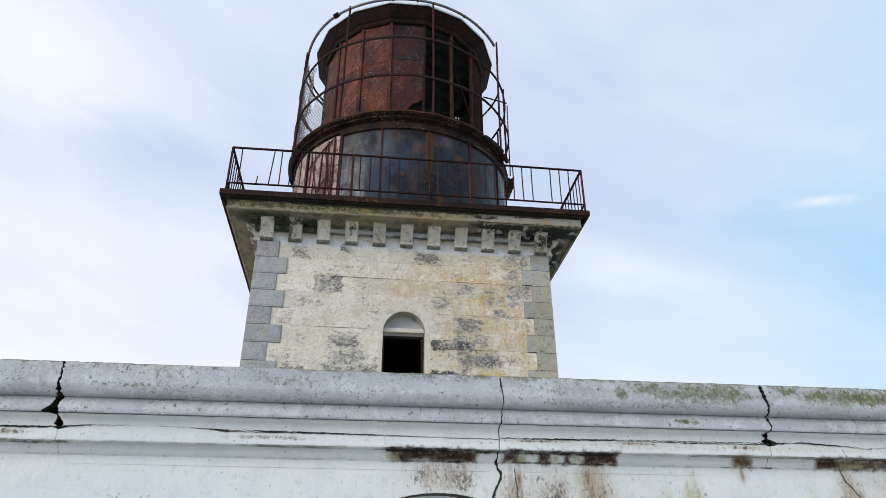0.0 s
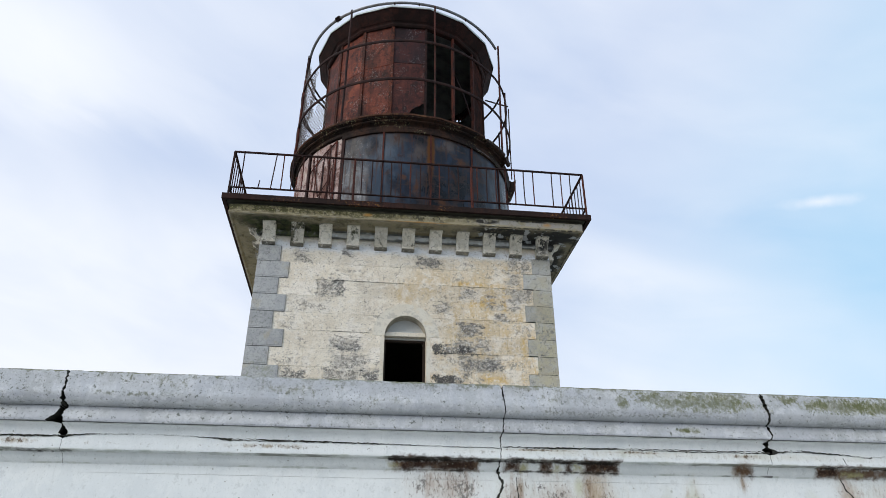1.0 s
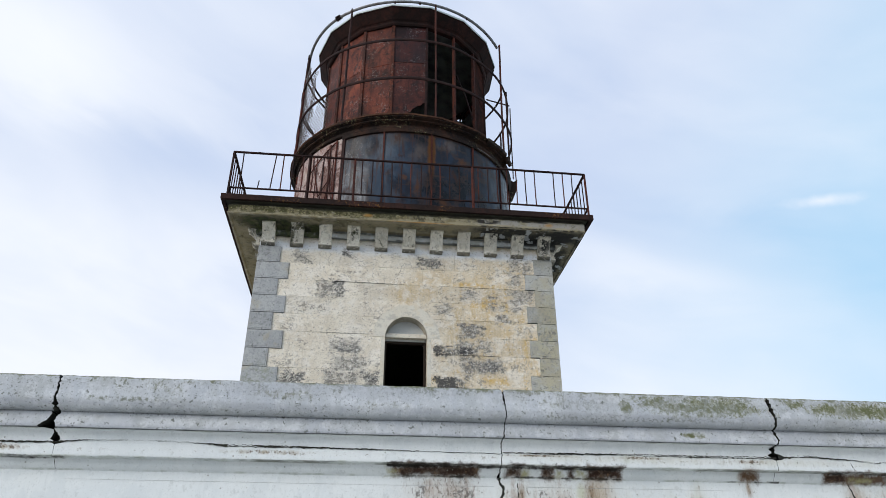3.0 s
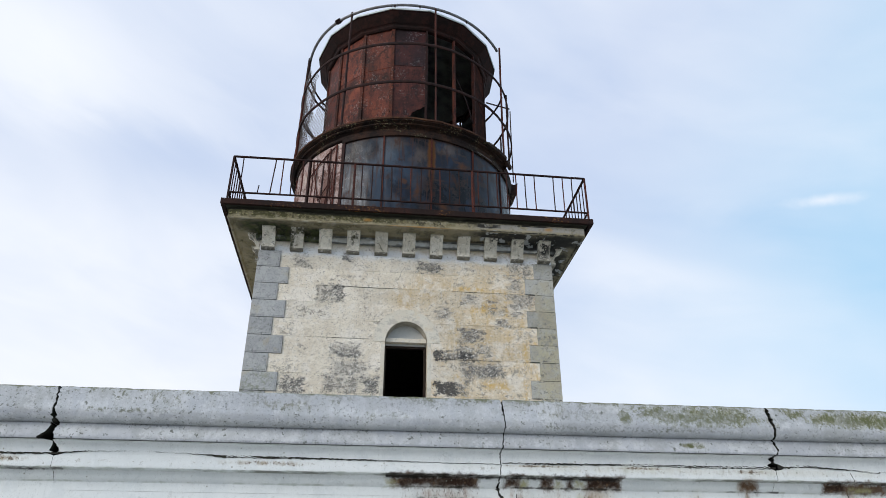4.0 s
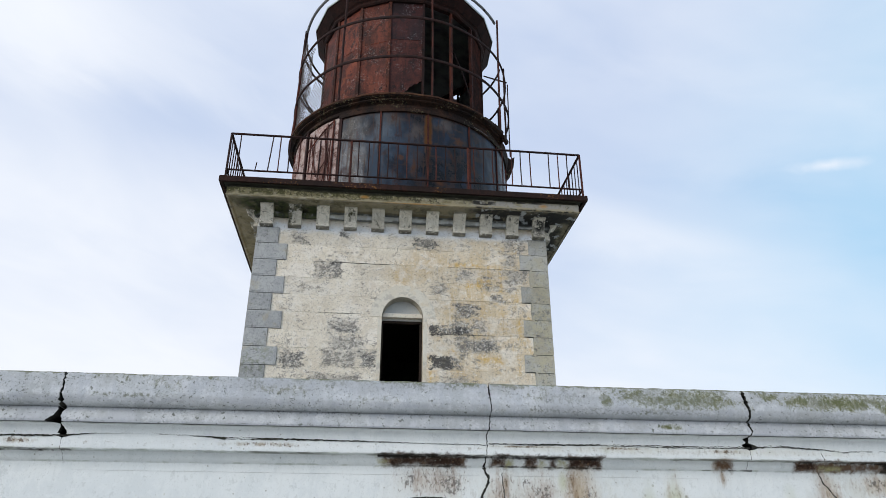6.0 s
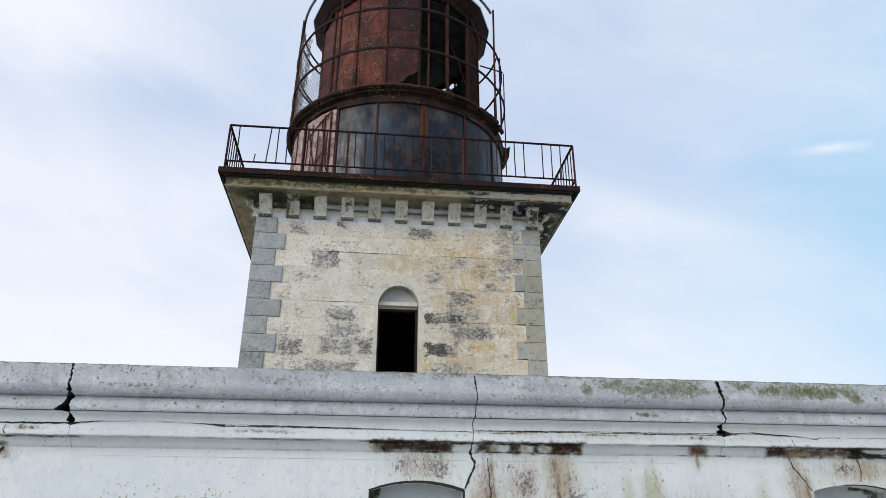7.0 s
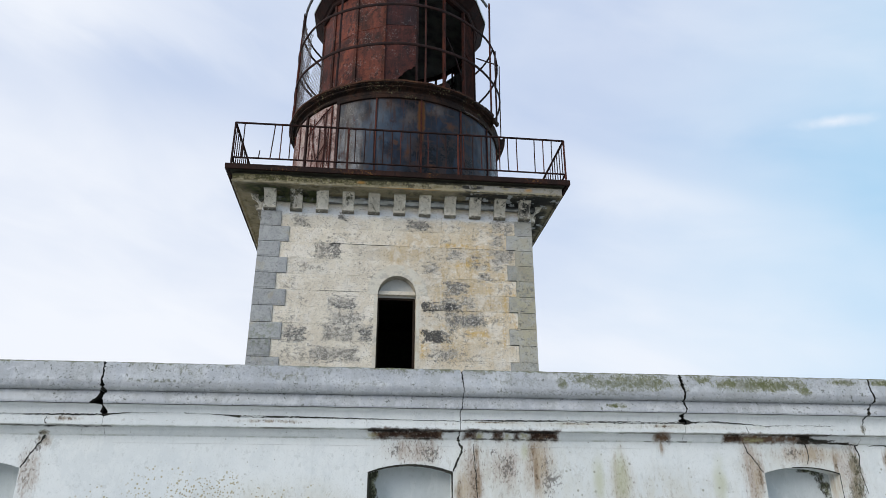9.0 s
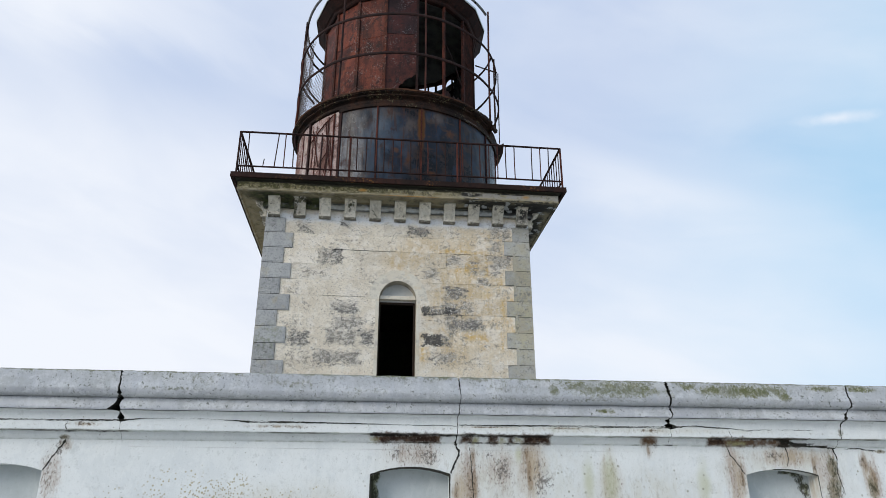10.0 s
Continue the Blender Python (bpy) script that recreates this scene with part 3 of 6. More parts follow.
def make_limewash():
    p = Paint("limewashed ashlar", (0.75, 0.69, 0.575), 0.88)
    p.layer(p.ramp(p.noise(1.3, (1, 1, 1.3), 5, 0.6, 3), 0.42, 0.60, 0, 0.55), (0.60, 0.53, 0.42))
    # ochre shows through over the eastern half
    warm = p.blobs([(2.5, 12.49, 6.9, 2.1, 2, 3.2), (1.3, 12.49, 7.7, 0.9, 2, 0.7), (3.0, 12.49, 6.6, 0.7, 2, 2.2), (1.9, 12.49, 5.4, 0.9, 2, 0.7), (0.75, 12.49, 7.5, 0.6, 2, 0.5)], 0.4, 1.6, 0.95)
    p.layer(p.times(warm, p.ramp(p.noise(1.9, detail=6), 0.30, 0.56, 0.55, 1.0)), (0.62, 0.505, 0.335))
    p.layer(p.times(warm, p.ramp(p.noise(6, (1, 1, 0.3), 6, 0.66, shift=7), 0.44, 0.66, 0, 0.8)), (0.58, 0.435, 0.235))
    ochre = p.patches(OCHRE_RUNS, 0.035, 0.05, 7, 31)
    p.layer(p.times(ochre, p.ramp(p.noise(9, (1, 1, 0.3), 6, 0.65, 87), 0.36, 0.58, 0.15, 0.9)), (0.60, 0.40, 0.13))
    # fresher lime, in blotches and thin runs
    p.layer(p.ramp(p.noise(2.6, (1, 1, 1.2), 7, 0.70, shift=5), 0.50, 0.60, 0, 0.6), (0.785, 0.745, 0.67))
    p.layer(p.ramp(p.noise(22, (1, 1, 0.12), 5, 0.6, shift=25), 0.56, 0.68, 0, 0.4), (0.76, 0.73, 0.66))
    p.layer(p.ramp(p.noise(5, (1, 1, 1.4), 8, 0.78, 13), 0.55, 0.60, 0, 0.5), (0.48, 0.42, 0.33))
    p.layer(p.ramp(p.noise(8, (1, 1, 1.2), 8, 0.8, 113), 0.60, 0.625, 0, 0.6), (0.30, 0.275, 0.235))
    p.layer(p.ramp(p.noise(10, (1, 1, 1.2), 8, 0.8, 119), 0.56, 0.59, 0, 0.7), (0.81, 0.775, 0.70))
    p.layer(p.ramp(p.noise(34, (1, 1, 1.2), 3, 0.6), 0.55, 0.64, 0, 0.3), (0.34, 0.31, 0.26))
    p.layer(p.times(p.patches([(0.8, 8.45, 9, 0.10)], 0.06, 0.08, 5, 41), 0.9), (0.79, 0.82, 0.85))
    # worn places: grain breaks the edges, so each is a crowd of chips
    grain = p.math("ADD", p.times(p.noise(11, (1, 1, 1.3), 7, 0.74, 2), 0.6), p.times(p.noise(44, (1, 1, 0.8), 4, 0.75, 4), 0.4))
    chip = p.math("ADD", p.times(p.noise(17, (1, 1, 1.1), 6, 0.74, 52), 0.55), p.times(p.noise(60, (1, 1, 0.9), 3, 0.7, 54), 0.45))
    soft, grey = p.patches(WORN_SOFT, 0.16, 0.12, 4, 5.5, (1, 1, 2.2)), p.patches(WORN_GREY, 0.13, 0.07, 4, 9.5, (1, 1, 2.4))
    dark, black = p.patches(WORN_DARK, 0.12, 0.06, 5, 15.5, (1, 1, 2.2)), p.patches(WORN_BLACK, 0.09, 0.04, 6, 19.5, (1, 1, 1.6))
    p.layer(p.times(p.worn(soft, grain, 0.580, 0.605, 0.075), 0.85), (0.27, 0.25, 0.215), 0.95)
    p.layer(p.times(grey, p.ramp(p.noise(3.5, detail=5, shift=61), 0.35, 0.6, 0.25, 0.8)), (0.40, 0.375, 0.33), 0.95)
    p.layer(p.times(p.grown(grey, grain, 0.535, 0.57, 0.05), 0.9), (0.195, 0.185, 0.165), 0.95)
    p.layer(p.times(dark, p.ramp(p.noise(5, detail=5, shift=63), 0.35, 0.6, 0.35, 0.85)), (0.285, 0.275, 0.255), 0.95)
    p.layer(p.times(p.grown(dark, chip, 0.52, 0.56, 0.05), 0.9), (0.125, 0.122, 0.115), 0.95)
    p.layer(p.times(p.grown(dark, grain, 0.56, 0.60, 0.04), 0.8), (0.07, 0.07, 0.068), 0.95)
    p.layer(p.times(p.grown(black, chip, 0.47, 0.51, 0.07), 0.95), (0.05, 0.05, 0.05), 0.95)
    worn = p.math("MAXIMUM", grey, dark)
    p.layer(p.times(p.grown(worn, p.noise(21, (1, 1, 1.2), 6, 0.75, 33), 0.59, 0.63, 0.03), 0.85), (0.70, 0.68, 0.63), 0.9)
    p.layer(p.ramp(p.noise(40, detail=2, rough=0.5, shift=27), 0.66, 0.69, 0, 0.8), (0.13, 0.12, 0.11))
    p.layer(p.ramp(p.noise(24, (1, 1, 1.4), 7, 0.8, shift=127), 0.585, 0.605, 0, 0.6), (0.33, 0.30, 0.255))
    p.layer(p.ramp(p.noise(27, (1, 1, 1.2), 7, 0.8, shift=137), 0.585, 0.605, 0, 0.6), (0.83, 0.80, 0.73))
    p.layer(p.times(p.dots(4.2, 0.030, 0.048), 0.95), (0.04, 0.04, 0.04))
    p.vary(0.07)
    p.bump(p.noise(10, detail=6), 0.5, 0.02)
    p.bump(p.math("MULTIPLY_ADD", worn, -0.35, grain), 0.8, 0.025)
    p.bump(p.noise(90, detail=3), 0.4, 0.004)
    return p.done()


def make_quoin():
    p = Paint("grey painted quoin", (0.345, 0.355, 0.358), 0.8)
    p.layer(p.blobs([(3.6, 12.5, 6.5, 0.7, 1, 3.0)], 0.3, 2, 0.9), (0.41, 0.38, 0.27))
    p.layer(p.ramp(p.noise(4, detail=7, rough=0.7), 0.46, 0.60, 0, 0.55), (0.43, 0.44, 0.43))
    p.layer(p.ramp(p.noise(11, detail=7, rough=0.75, shift=3), 0.52, 0.60, 0, 0.5), (0.22, 0.23, 0.23))
    p.layer(p.ramp(p.noise(45, detail=2, rough=0.5, shift=6), 0.56, 0.66, 0, 0.5), (0.19, 0.20, 0.20))
    p.layer(p.times(p.blobs([(3.55, 12.48, 6.3, 0.45, 1, 1.6)], 0.5, 2, 0.9), p.ramp(p.noise(8, detail=7, rough=0.7, shift=8), 0.56, 0.60, 0, 0.85)), (0.10, 0.10, 0.10))
    p.layer(p.ramp(p.noise(2.4, detail=5, shift=15), 0.55, 0.66, 0, 0.6), (0.37, 0.34, 0.26))
    p.layer(p.times(p.blobs([(-2.0, 12.5, 5.6, 0.6, 1, 0.6)], 0.5, 4, 0.9), p.ramp(p.noise(14, detail=6, shift=5), 0.45, 0.6, 0, 0.6)), (0.16, 0.18, 0.11))
    p.layer(p.ramp(p.noise(14, detail=7, rough=0.78, shift=71), 0.585, 0.61, 0, 0.7), (0.11, 0.11, 0.105))
    p.layer(p.ramp(p.noise(18, detail=6, rough=0.75, shift=75), 0.60, 0.63, 0, 0.5), (0.50, 0.50, 0.48))
    p.vary(0.12)
    p.bump(p.noise(9, detail=6), 0.35, 0.015)
    p.bump(p.noise(40, detail=4), 0.4, 0.006)
    return p.done()


def make_plaster():
    p = Paint("pale arch plaster", (0.655, 0.62, 0.53), 0.88)
    p.layer(p.ramp(p.noise(3, detail=6), 0.42, 0.62, 0, 0.6), (0.62, 0.56, 0.45))
    p.layer(p.ramp(p.noise(7, detail=7, rough=0.75, shift=4), 0.53, 0.57, 0, 0.55), (0.38, 0.36, 0.32))
    p.layer(p.ramp(p.noise(2.5, detail=7, rough=0.7, shift=14), 0.53, 0.60, 0, 0.6), (0.62, 0.53, 0.38))
    p.layer(p.ramp(p.noise(50, detail=3, rough=0.6), 0.54, 0.66, 0, 0.5), (0.40, 0.38, 0.34))
    p.bump(p.noise(25, detail=6), 0.4, 0.01)
    return p.done()


def make_gallery_stone(name, base, pale, grime, paint=None):
    p = Paint(name, base, 0.88)
    p.layer(p.ramp(p.noise(4, detail=6), 0.42, 0.64, 0, 0.7), pale)
    p.layer(p.ramp(p.noise(26, detail=6, rough=0.7), 0.54, 0.66, 0, 0.45), tuple(0.6 * v for v in base))
    p.layer(p.times(p.ramp(p.noise(2.2, (1, 1, 1.5), 6, 0.65, 9), 0.40, 0.62), grime), (0.13, 0.13, 0.11))
    p.layer(p.ramp(p.noise(14, detail=7, rough=0.76, shift=25), 0.60, 0.63, 0, 0.7), (0.12, 0.115, 0.10))
    if paint:
        p.layer(p.times(p.slab([(0.8, 8.69, 9, 0.115)], 0.08, 5, 0.15), p.ramp(p.noise(9, detail=6, rough=0.7, shift=117), 0.34, 0.58, 0.95, 0.45)), paint, 0.85)
        # soot and shade in the hollows round the roll, both put into the colour
        hollow_dark = p.blobs([(0.8, 12.42, 8.80, 9, 0.12, 0.06), (0.8, 12.44, 8.63, 9, 0.09, 0.055), (0.8, 12.2, 8.85, 9, 0.25, 0.03)], 0.3, 6, 0.8)
        p.layer(p.times(p.worn(hollow_dark, p.noise(7, detail=6, rough=0.7, shift=63), 0.58, 0.78, 0.32), 0.8), (0.075, 0.078, 0.07), 0.95)
        # the slab's face: mossy and speckled with yellow lichen in the west, bare grey stone in the east
        band = p.patches([(0.8, 8.92, 9, 0.085)], 0.015, 0.015, 5, 11)
        p.layer(p.times(band, p.ramp(p.noise(5, (1, 1, 1.4), 7, 0.72, 111), 0.36, 0.58, 0.35, 0.95)), (0.17, 0.145, 0.078), 0.95)
        p.layer(p.times(p.patches([(0.8, 8.815, 9, 0.016)], 0.01, 0.01, 5, 13), p.ramp(p.noise(5, detail=6, shift=119), 0.36, 0.56, 0.35, 0.9)), (0.20, 0.165, 0.09), 0.95)
        p.layer(p.times(band, p.ramp(p.noise(7, (1, 1, 0.8), 7, 0.75, 125), 0.51, 0.56, 0, 0.85)), (0.04, 0.038, 0.024), 0.95)
        west = p.blobs([(-1.4, 11.9, 8.92, 2.9, 0.5, 0.3)], 0.3, 2, 0.6)
        p.layer(p.times(p.times(band, west), p.ramp(p.noise(9, (1, 1, 1.2), 7, 0.72, 121), 0.44, 0.54, 0.12, 0.97)), (0.056, 0.054, 0.022), 0.95)
        p.layer(p.times(band, p.ramp(p.noise(30, detail=3, rough=0.6, shift=15), 0.58, 0.64, 0, 0.75)), (0.36, 0.33, 0.16), 0.95)
        p.layer(p.times(p.slab([(3.2, 8.92, 1.5, 0.09)], 0.45, 2.5, 0.4), p.ramp(p.noise(6, detail=7, rough=0.74, shift=19), 0.38, 0.52, 0.15, 0.9)), (0.29, 0.28, 0.255), 0.9)
        # black below the iron edge: its shade, with some moss, as colour
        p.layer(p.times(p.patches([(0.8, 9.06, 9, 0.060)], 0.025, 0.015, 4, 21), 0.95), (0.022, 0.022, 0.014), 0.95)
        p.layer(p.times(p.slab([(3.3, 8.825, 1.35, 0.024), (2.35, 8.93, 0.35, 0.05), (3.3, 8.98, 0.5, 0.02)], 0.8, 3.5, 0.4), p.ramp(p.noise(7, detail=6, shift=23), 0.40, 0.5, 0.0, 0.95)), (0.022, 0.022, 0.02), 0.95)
        p.layer(p.times(p.blobs([(3.62, 11.88, 8.92, 0.13, 0.2, 0.07), (-0.1, 11.9, 8.92, 0.12, 0.2, 0.05), (1.0, 11.88, 8.82, 0.9, 0.1, 0.025)], 0.5, 7, 0.9), 0.8), (0.36, 0.19, 0.05))
        p.layer(p.times(p.slab([(0.8, 8.85, 9, 0.03)], 0.1, 4, 0.2), p.ramp(p.noise(3.2, (1, 1, 1), 7, 0.7, 145), 0.44, 0.56, 0.2, 0.75)), (0.30, 0.265, 0.175), 0.95)
        # dark top of the slab's face, moss and painted shade together
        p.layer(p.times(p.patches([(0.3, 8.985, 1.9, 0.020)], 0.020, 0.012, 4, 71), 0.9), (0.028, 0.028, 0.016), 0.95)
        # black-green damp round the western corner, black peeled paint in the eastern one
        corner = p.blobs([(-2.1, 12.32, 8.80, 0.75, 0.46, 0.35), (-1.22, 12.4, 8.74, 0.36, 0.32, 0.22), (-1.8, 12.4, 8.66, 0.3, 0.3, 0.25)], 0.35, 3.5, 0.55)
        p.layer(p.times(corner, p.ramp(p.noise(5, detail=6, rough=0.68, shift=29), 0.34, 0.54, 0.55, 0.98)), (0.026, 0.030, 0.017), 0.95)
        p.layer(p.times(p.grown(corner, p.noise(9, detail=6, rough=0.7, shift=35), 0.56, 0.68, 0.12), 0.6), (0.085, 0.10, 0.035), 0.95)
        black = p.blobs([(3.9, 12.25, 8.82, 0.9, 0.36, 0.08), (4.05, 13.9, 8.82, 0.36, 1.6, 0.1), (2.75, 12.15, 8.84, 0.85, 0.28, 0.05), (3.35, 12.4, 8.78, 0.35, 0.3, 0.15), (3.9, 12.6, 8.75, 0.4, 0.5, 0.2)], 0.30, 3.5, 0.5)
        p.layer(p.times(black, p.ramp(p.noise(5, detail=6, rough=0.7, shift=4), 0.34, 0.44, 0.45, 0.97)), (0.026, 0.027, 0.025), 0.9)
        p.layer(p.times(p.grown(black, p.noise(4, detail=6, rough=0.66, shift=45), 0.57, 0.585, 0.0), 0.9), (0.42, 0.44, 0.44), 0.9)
    else:
        moss = p.blobs([(-1.62, 12.25, 8.62, 0.10, 0.4, 0.30), (-1.45, 12.25, 8.80, 0.25, 0.3, 0.08), (-2.2, 12.25, 8.5, 0.1, 0.3, 0.15), (-0.37, 12.25, 8.74, 0.14, 0.3, 0.09), (0.78, 12.2, 8.55, 0.16, 0.3, 0.06)], 0.5, 6, 0.95)
        p.layer(p.times(p.grown(moss, p.noise(12, detail=7, rough=0.72), 0.50, 0.64, 0.14), 0.9), (0.085, 0.08, 0.04), 0.95)
        p.layer(p.times(p.grown(moss, p.noise(9, detail=7, rough=0.7, shift=5), 0.54, 0.64, 0.10), 0.85), (0.03, 0.034, 0.02), 0.95)
        black = p.blobs([(3.63, 12.3, 8.7, 0.22, 0.6, 0.40), (2.53, 12.2, 8.80, 0.12, 0.3, 0.09), (3.0, 12.2, 8.78, 0.07, 0.3, 0.06), (1.35, 12.1, 8.8, 0.14, 0.3, 0.03)], 0.35, 6, 0.8)
        p.layer(p.times(black, p.ramp(p.noise(7, detail=6, rough=0.68, shift=4), 0.47, 0.50)), (0.035, 0.035, 0.033), 0.9)
        # worn arrises, dark under the foot
        p.layer(p.times(p.slab([(0.8, 8.435, 9, 0.03)], 0.3, 6, 0.5), 0.85), (0.10, 0.095, 0.075), 0.95)
        p.layer(p.ramp(p.noise(10, detail=6, rough=0.7, shift=85), 0.57, 0.63, 0, 0.5), (0.32, 0.30, 0.24))
        west = p.blobs([(-2.45, 13.6, 8.80, 0.35, 1.4, 0.14), (-2.4, 12.7, 8.80, 0.3, 0.5, 0.16)], 0.3, 4, 0.8)
        p.layer(p.times(west, p.ramp(p.noise(6, detail=6, shift=37), 0.42, 0.60, 0.0, 0.8)), (0.06, 0.06, 0.04), 0.95)
        p.layer(p.ramp(p.noise(9, (1, 1, 0.3), 6, 0.7, 185), 0.52, 0.62, 0, 0.55), (0.38, 0.35, 0.27))
        p.layer(p.ramp(p.noise(7, (1, 1, 0.8), 7, 0.75, 187), 0.575, 0.60, 0, 0.75), (0.12, 0.115, 0.09))
        p.layer(p.ramp(p.noise(12, (1, 1, 0.8), 7, 0.75, 189), 0.57, 0.60, 0, 0.6), (0.78, 0.76, 0.70))
        p.vary(0.16)
    p.bump(p.noise(16, detail=6), 0.5, 0.015)
    return p.done()


def make_rust(name, base, other, dark, rough=0.85, flakes=None, vary=0.1, streaks=0.6, spec=0.22):
    p = Paint(name, base, rough, 0.0, spec)
    p.layer(p.ramp(p.noise(1.8, (1, 1, 0.7), 7, 0.65), 0.42, 0.60, 0, 0.9), other)
    p.layer(p.ramp(p.noise(12, (1, 1, 0.16), 5, shift=3), 0.48, 0.68, 0, streaks), dark)
    p.layer(p.ramp(p.noise(5, detail=8, rough=0.78, shift=31), 0.53, 0.57, 0, 0.85), dark)
    p.layer(p.ramp(p.noise(22, detail=7, rough=0.8, shift=41), 0.57, 0.63, 0, 0.55), tuple(0.6 * v for v in dark))
    p.layer(p.ramp(p.noise(12, detail=8, rough=0.82, shift=51), 0.57, 0.60, 0, 0.6), tuple(min(1, 1.8 * v) for v in base))
    p.layer(p.ramp(p.noise(36, detail=3, rough=0.6), 0.55, 0.66, 0, 0.4), dark)
    p.layer(p.ramp(p.noise(2.7, (1, 1, 0.6), 6, 0.6, 61), 0.56, 0.70, 0, 0.75), tuple(min(1, v * k) for v, k in zip(base, (1.35, 1.5, 1.4))))
    p.layer(p.ramp(p.noise(1.4, (1, 1, 0.9), 7, 0.66, 65), 0.52, 0.64, 0, 0.7), dark)
    if flakes:
        p.layer(p.times(p.ramp(p.noise(2.0, detail=4, shift=21), 0.50, 0.58), p.ramp(p.noise(22, detail=6, rough=0.75, shift=8), 0.55, 0.60, 0, 0.75)), flakes, 0.6)
    if vary:
        p.vary(vary)
    p.bump(p.noise(18, detail=6), 0.5, 0.015)
    p.bump(p.noise(120, detail=3), 0.4, 0.003)
    return p.done()


def make_drum_paint():
    p = Paint("worn blue-black paint with painted sheen", (0.006, 0.007, 0.010), 0.26, 0.0, 0.16)
    p.layer(p.ramp(p.noise(1.1, (1, 1, 0.9), 4, 0.5, shift=2), 0.44, 0.58, 0, 0.9), (0.012, 0.016, 0.027), 0.34)
    p.layer(p.ramp(p.noise(2.0, (1, 1, 0.45), 4, 0.5, shift=19), 0.52, 0.62, 0, 0.8), (0.015, 0.027, 0.050), 0.32)
    p.layer(p.ramp(p.noise(3.2, (1, 1, 1.6), 5, 0.6, shift=57), 0.52, 0.60, 0, 0.7), (0.040, 0.026, 0.022), 0.5)
    # sky reflection on the western plates, painted as blue-grey patches
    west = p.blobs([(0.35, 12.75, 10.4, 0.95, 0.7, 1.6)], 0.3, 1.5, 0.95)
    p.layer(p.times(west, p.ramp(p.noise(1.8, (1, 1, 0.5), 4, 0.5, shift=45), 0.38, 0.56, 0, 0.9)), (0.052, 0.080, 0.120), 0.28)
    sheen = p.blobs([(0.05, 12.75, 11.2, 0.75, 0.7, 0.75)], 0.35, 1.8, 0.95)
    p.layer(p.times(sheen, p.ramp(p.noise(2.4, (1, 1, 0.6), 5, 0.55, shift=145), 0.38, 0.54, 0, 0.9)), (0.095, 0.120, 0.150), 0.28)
    # pale worn paint beside the door, its gloss streaks painted in too
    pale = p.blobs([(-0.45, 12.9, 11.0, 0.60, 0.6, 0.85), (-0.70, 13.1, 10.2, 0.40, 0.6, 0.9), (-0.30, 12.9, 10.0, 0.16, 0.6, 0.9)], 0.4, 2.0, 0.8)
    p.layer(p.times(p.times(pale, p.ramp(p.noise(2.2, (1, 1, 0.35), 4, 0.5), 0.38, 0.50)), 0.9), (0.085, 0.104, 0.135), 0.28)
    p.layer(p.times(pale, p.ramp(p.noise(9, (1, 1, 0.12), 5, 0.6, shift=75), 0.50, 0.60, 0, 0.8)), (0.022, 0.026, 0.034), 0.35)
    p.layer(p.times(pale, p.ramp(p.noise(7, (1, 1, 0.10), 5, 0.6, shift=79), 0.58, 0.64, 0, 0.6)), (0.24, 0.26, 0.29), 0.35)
    p.layer(p.times(p.blobs([(0.25, 12.75, 11.5, 0.6, 0.5, 0.30), (1.0, 12.75, 11.1, 0.35, 0.5, 0.6), (1.6, 12.8, 11.5, 0.5, 0.5, 0.25)], 0.5, 3, 0.95), p.ramp(p.noise(3, (1, 1, 0.6), 5, 0.6, 8), 0.40, 0.60, 0, 0.75)), (0.10, 0.08, 0.07), 0.45)
    p.layer(p.times(pale, p.ramp(p.noise(9, detail=6, rough=0.7, shift=5), 0.60, 0.63)), (0.10, 0.035, 0.025), 0.85)
    p.layer(p.times(pale, p.ramp(p.noise(13, detail=6, rough=0.75, shift=15), 0.61, 0.63)), (0.36, 0.35, 0.36), 0.6)
    p.layer(p.ramp(p.noise(2.2, (1, 1, 0.6), 7, 0.66, shift=12), 0.58, 0.68, 0, 0.7), (0.050, 0.021, 0.012), 0.75)
    p.layer(p.ramp(p.noise(15, (1, 1, 0.07), 5, shift=6), 0.55, 0.66, 0, 0.6), (0.055, 0.025, 0.016), 0.6)
    p.layer(p.ramp(p.noise(6, (1, 1, 0.7), 7, 0.72, shift=26), 0.56, 0.60, 0, 0.35), (0.010, 0.009, 0.009), 0.5)
    p.layer(p.ramp(p.noise(28, (1, 1, 0.8), 4, 0.65, shift=36), 0.60, 0.65, 0, 0.35), (0.07, 0.03, 0.018), 0.6)
    p.layer(p.times(p.blobs([(2.0, 12.95, 11.15, 0.16, 0.6, 0.16), (0.95, 12.75, 10.2, 0.12, 0.6, 0.25), (1.55, 12.8, 9.9, 0.2, 0.6, 0.1), (0.65, 12.7, 10.45, 0.1, 0.6, 0.1)], 0.9, 11, 0.98), 0.6), (0.11, 0.045, 0.018), 0.85)
    p.layer(p.blobs([(1.27, 12.75, 11.2, 0.12, 0.6, 0.9)], 0.5, 5), (0.11, 0.048, 0.018), 0.85)
    p.layer(p.times(p.slab([(0.8, 11.74, 9, 0.10)], 0.5, 4, 0.9), p.ramp(p.noise(5, detail=6, shift=81), 0.36, 0.55, 0.2, 0.9)), (0.045, 0.020, 0.012), 0.8)
    p.vary(0.15)
    p.bump(p.noise(1.6, (1, 1, 0.6), 2), 0.6, 0.10)
    p.bump(p.noise(60, detail=4), 0.2, 0.003)
    return p.done()


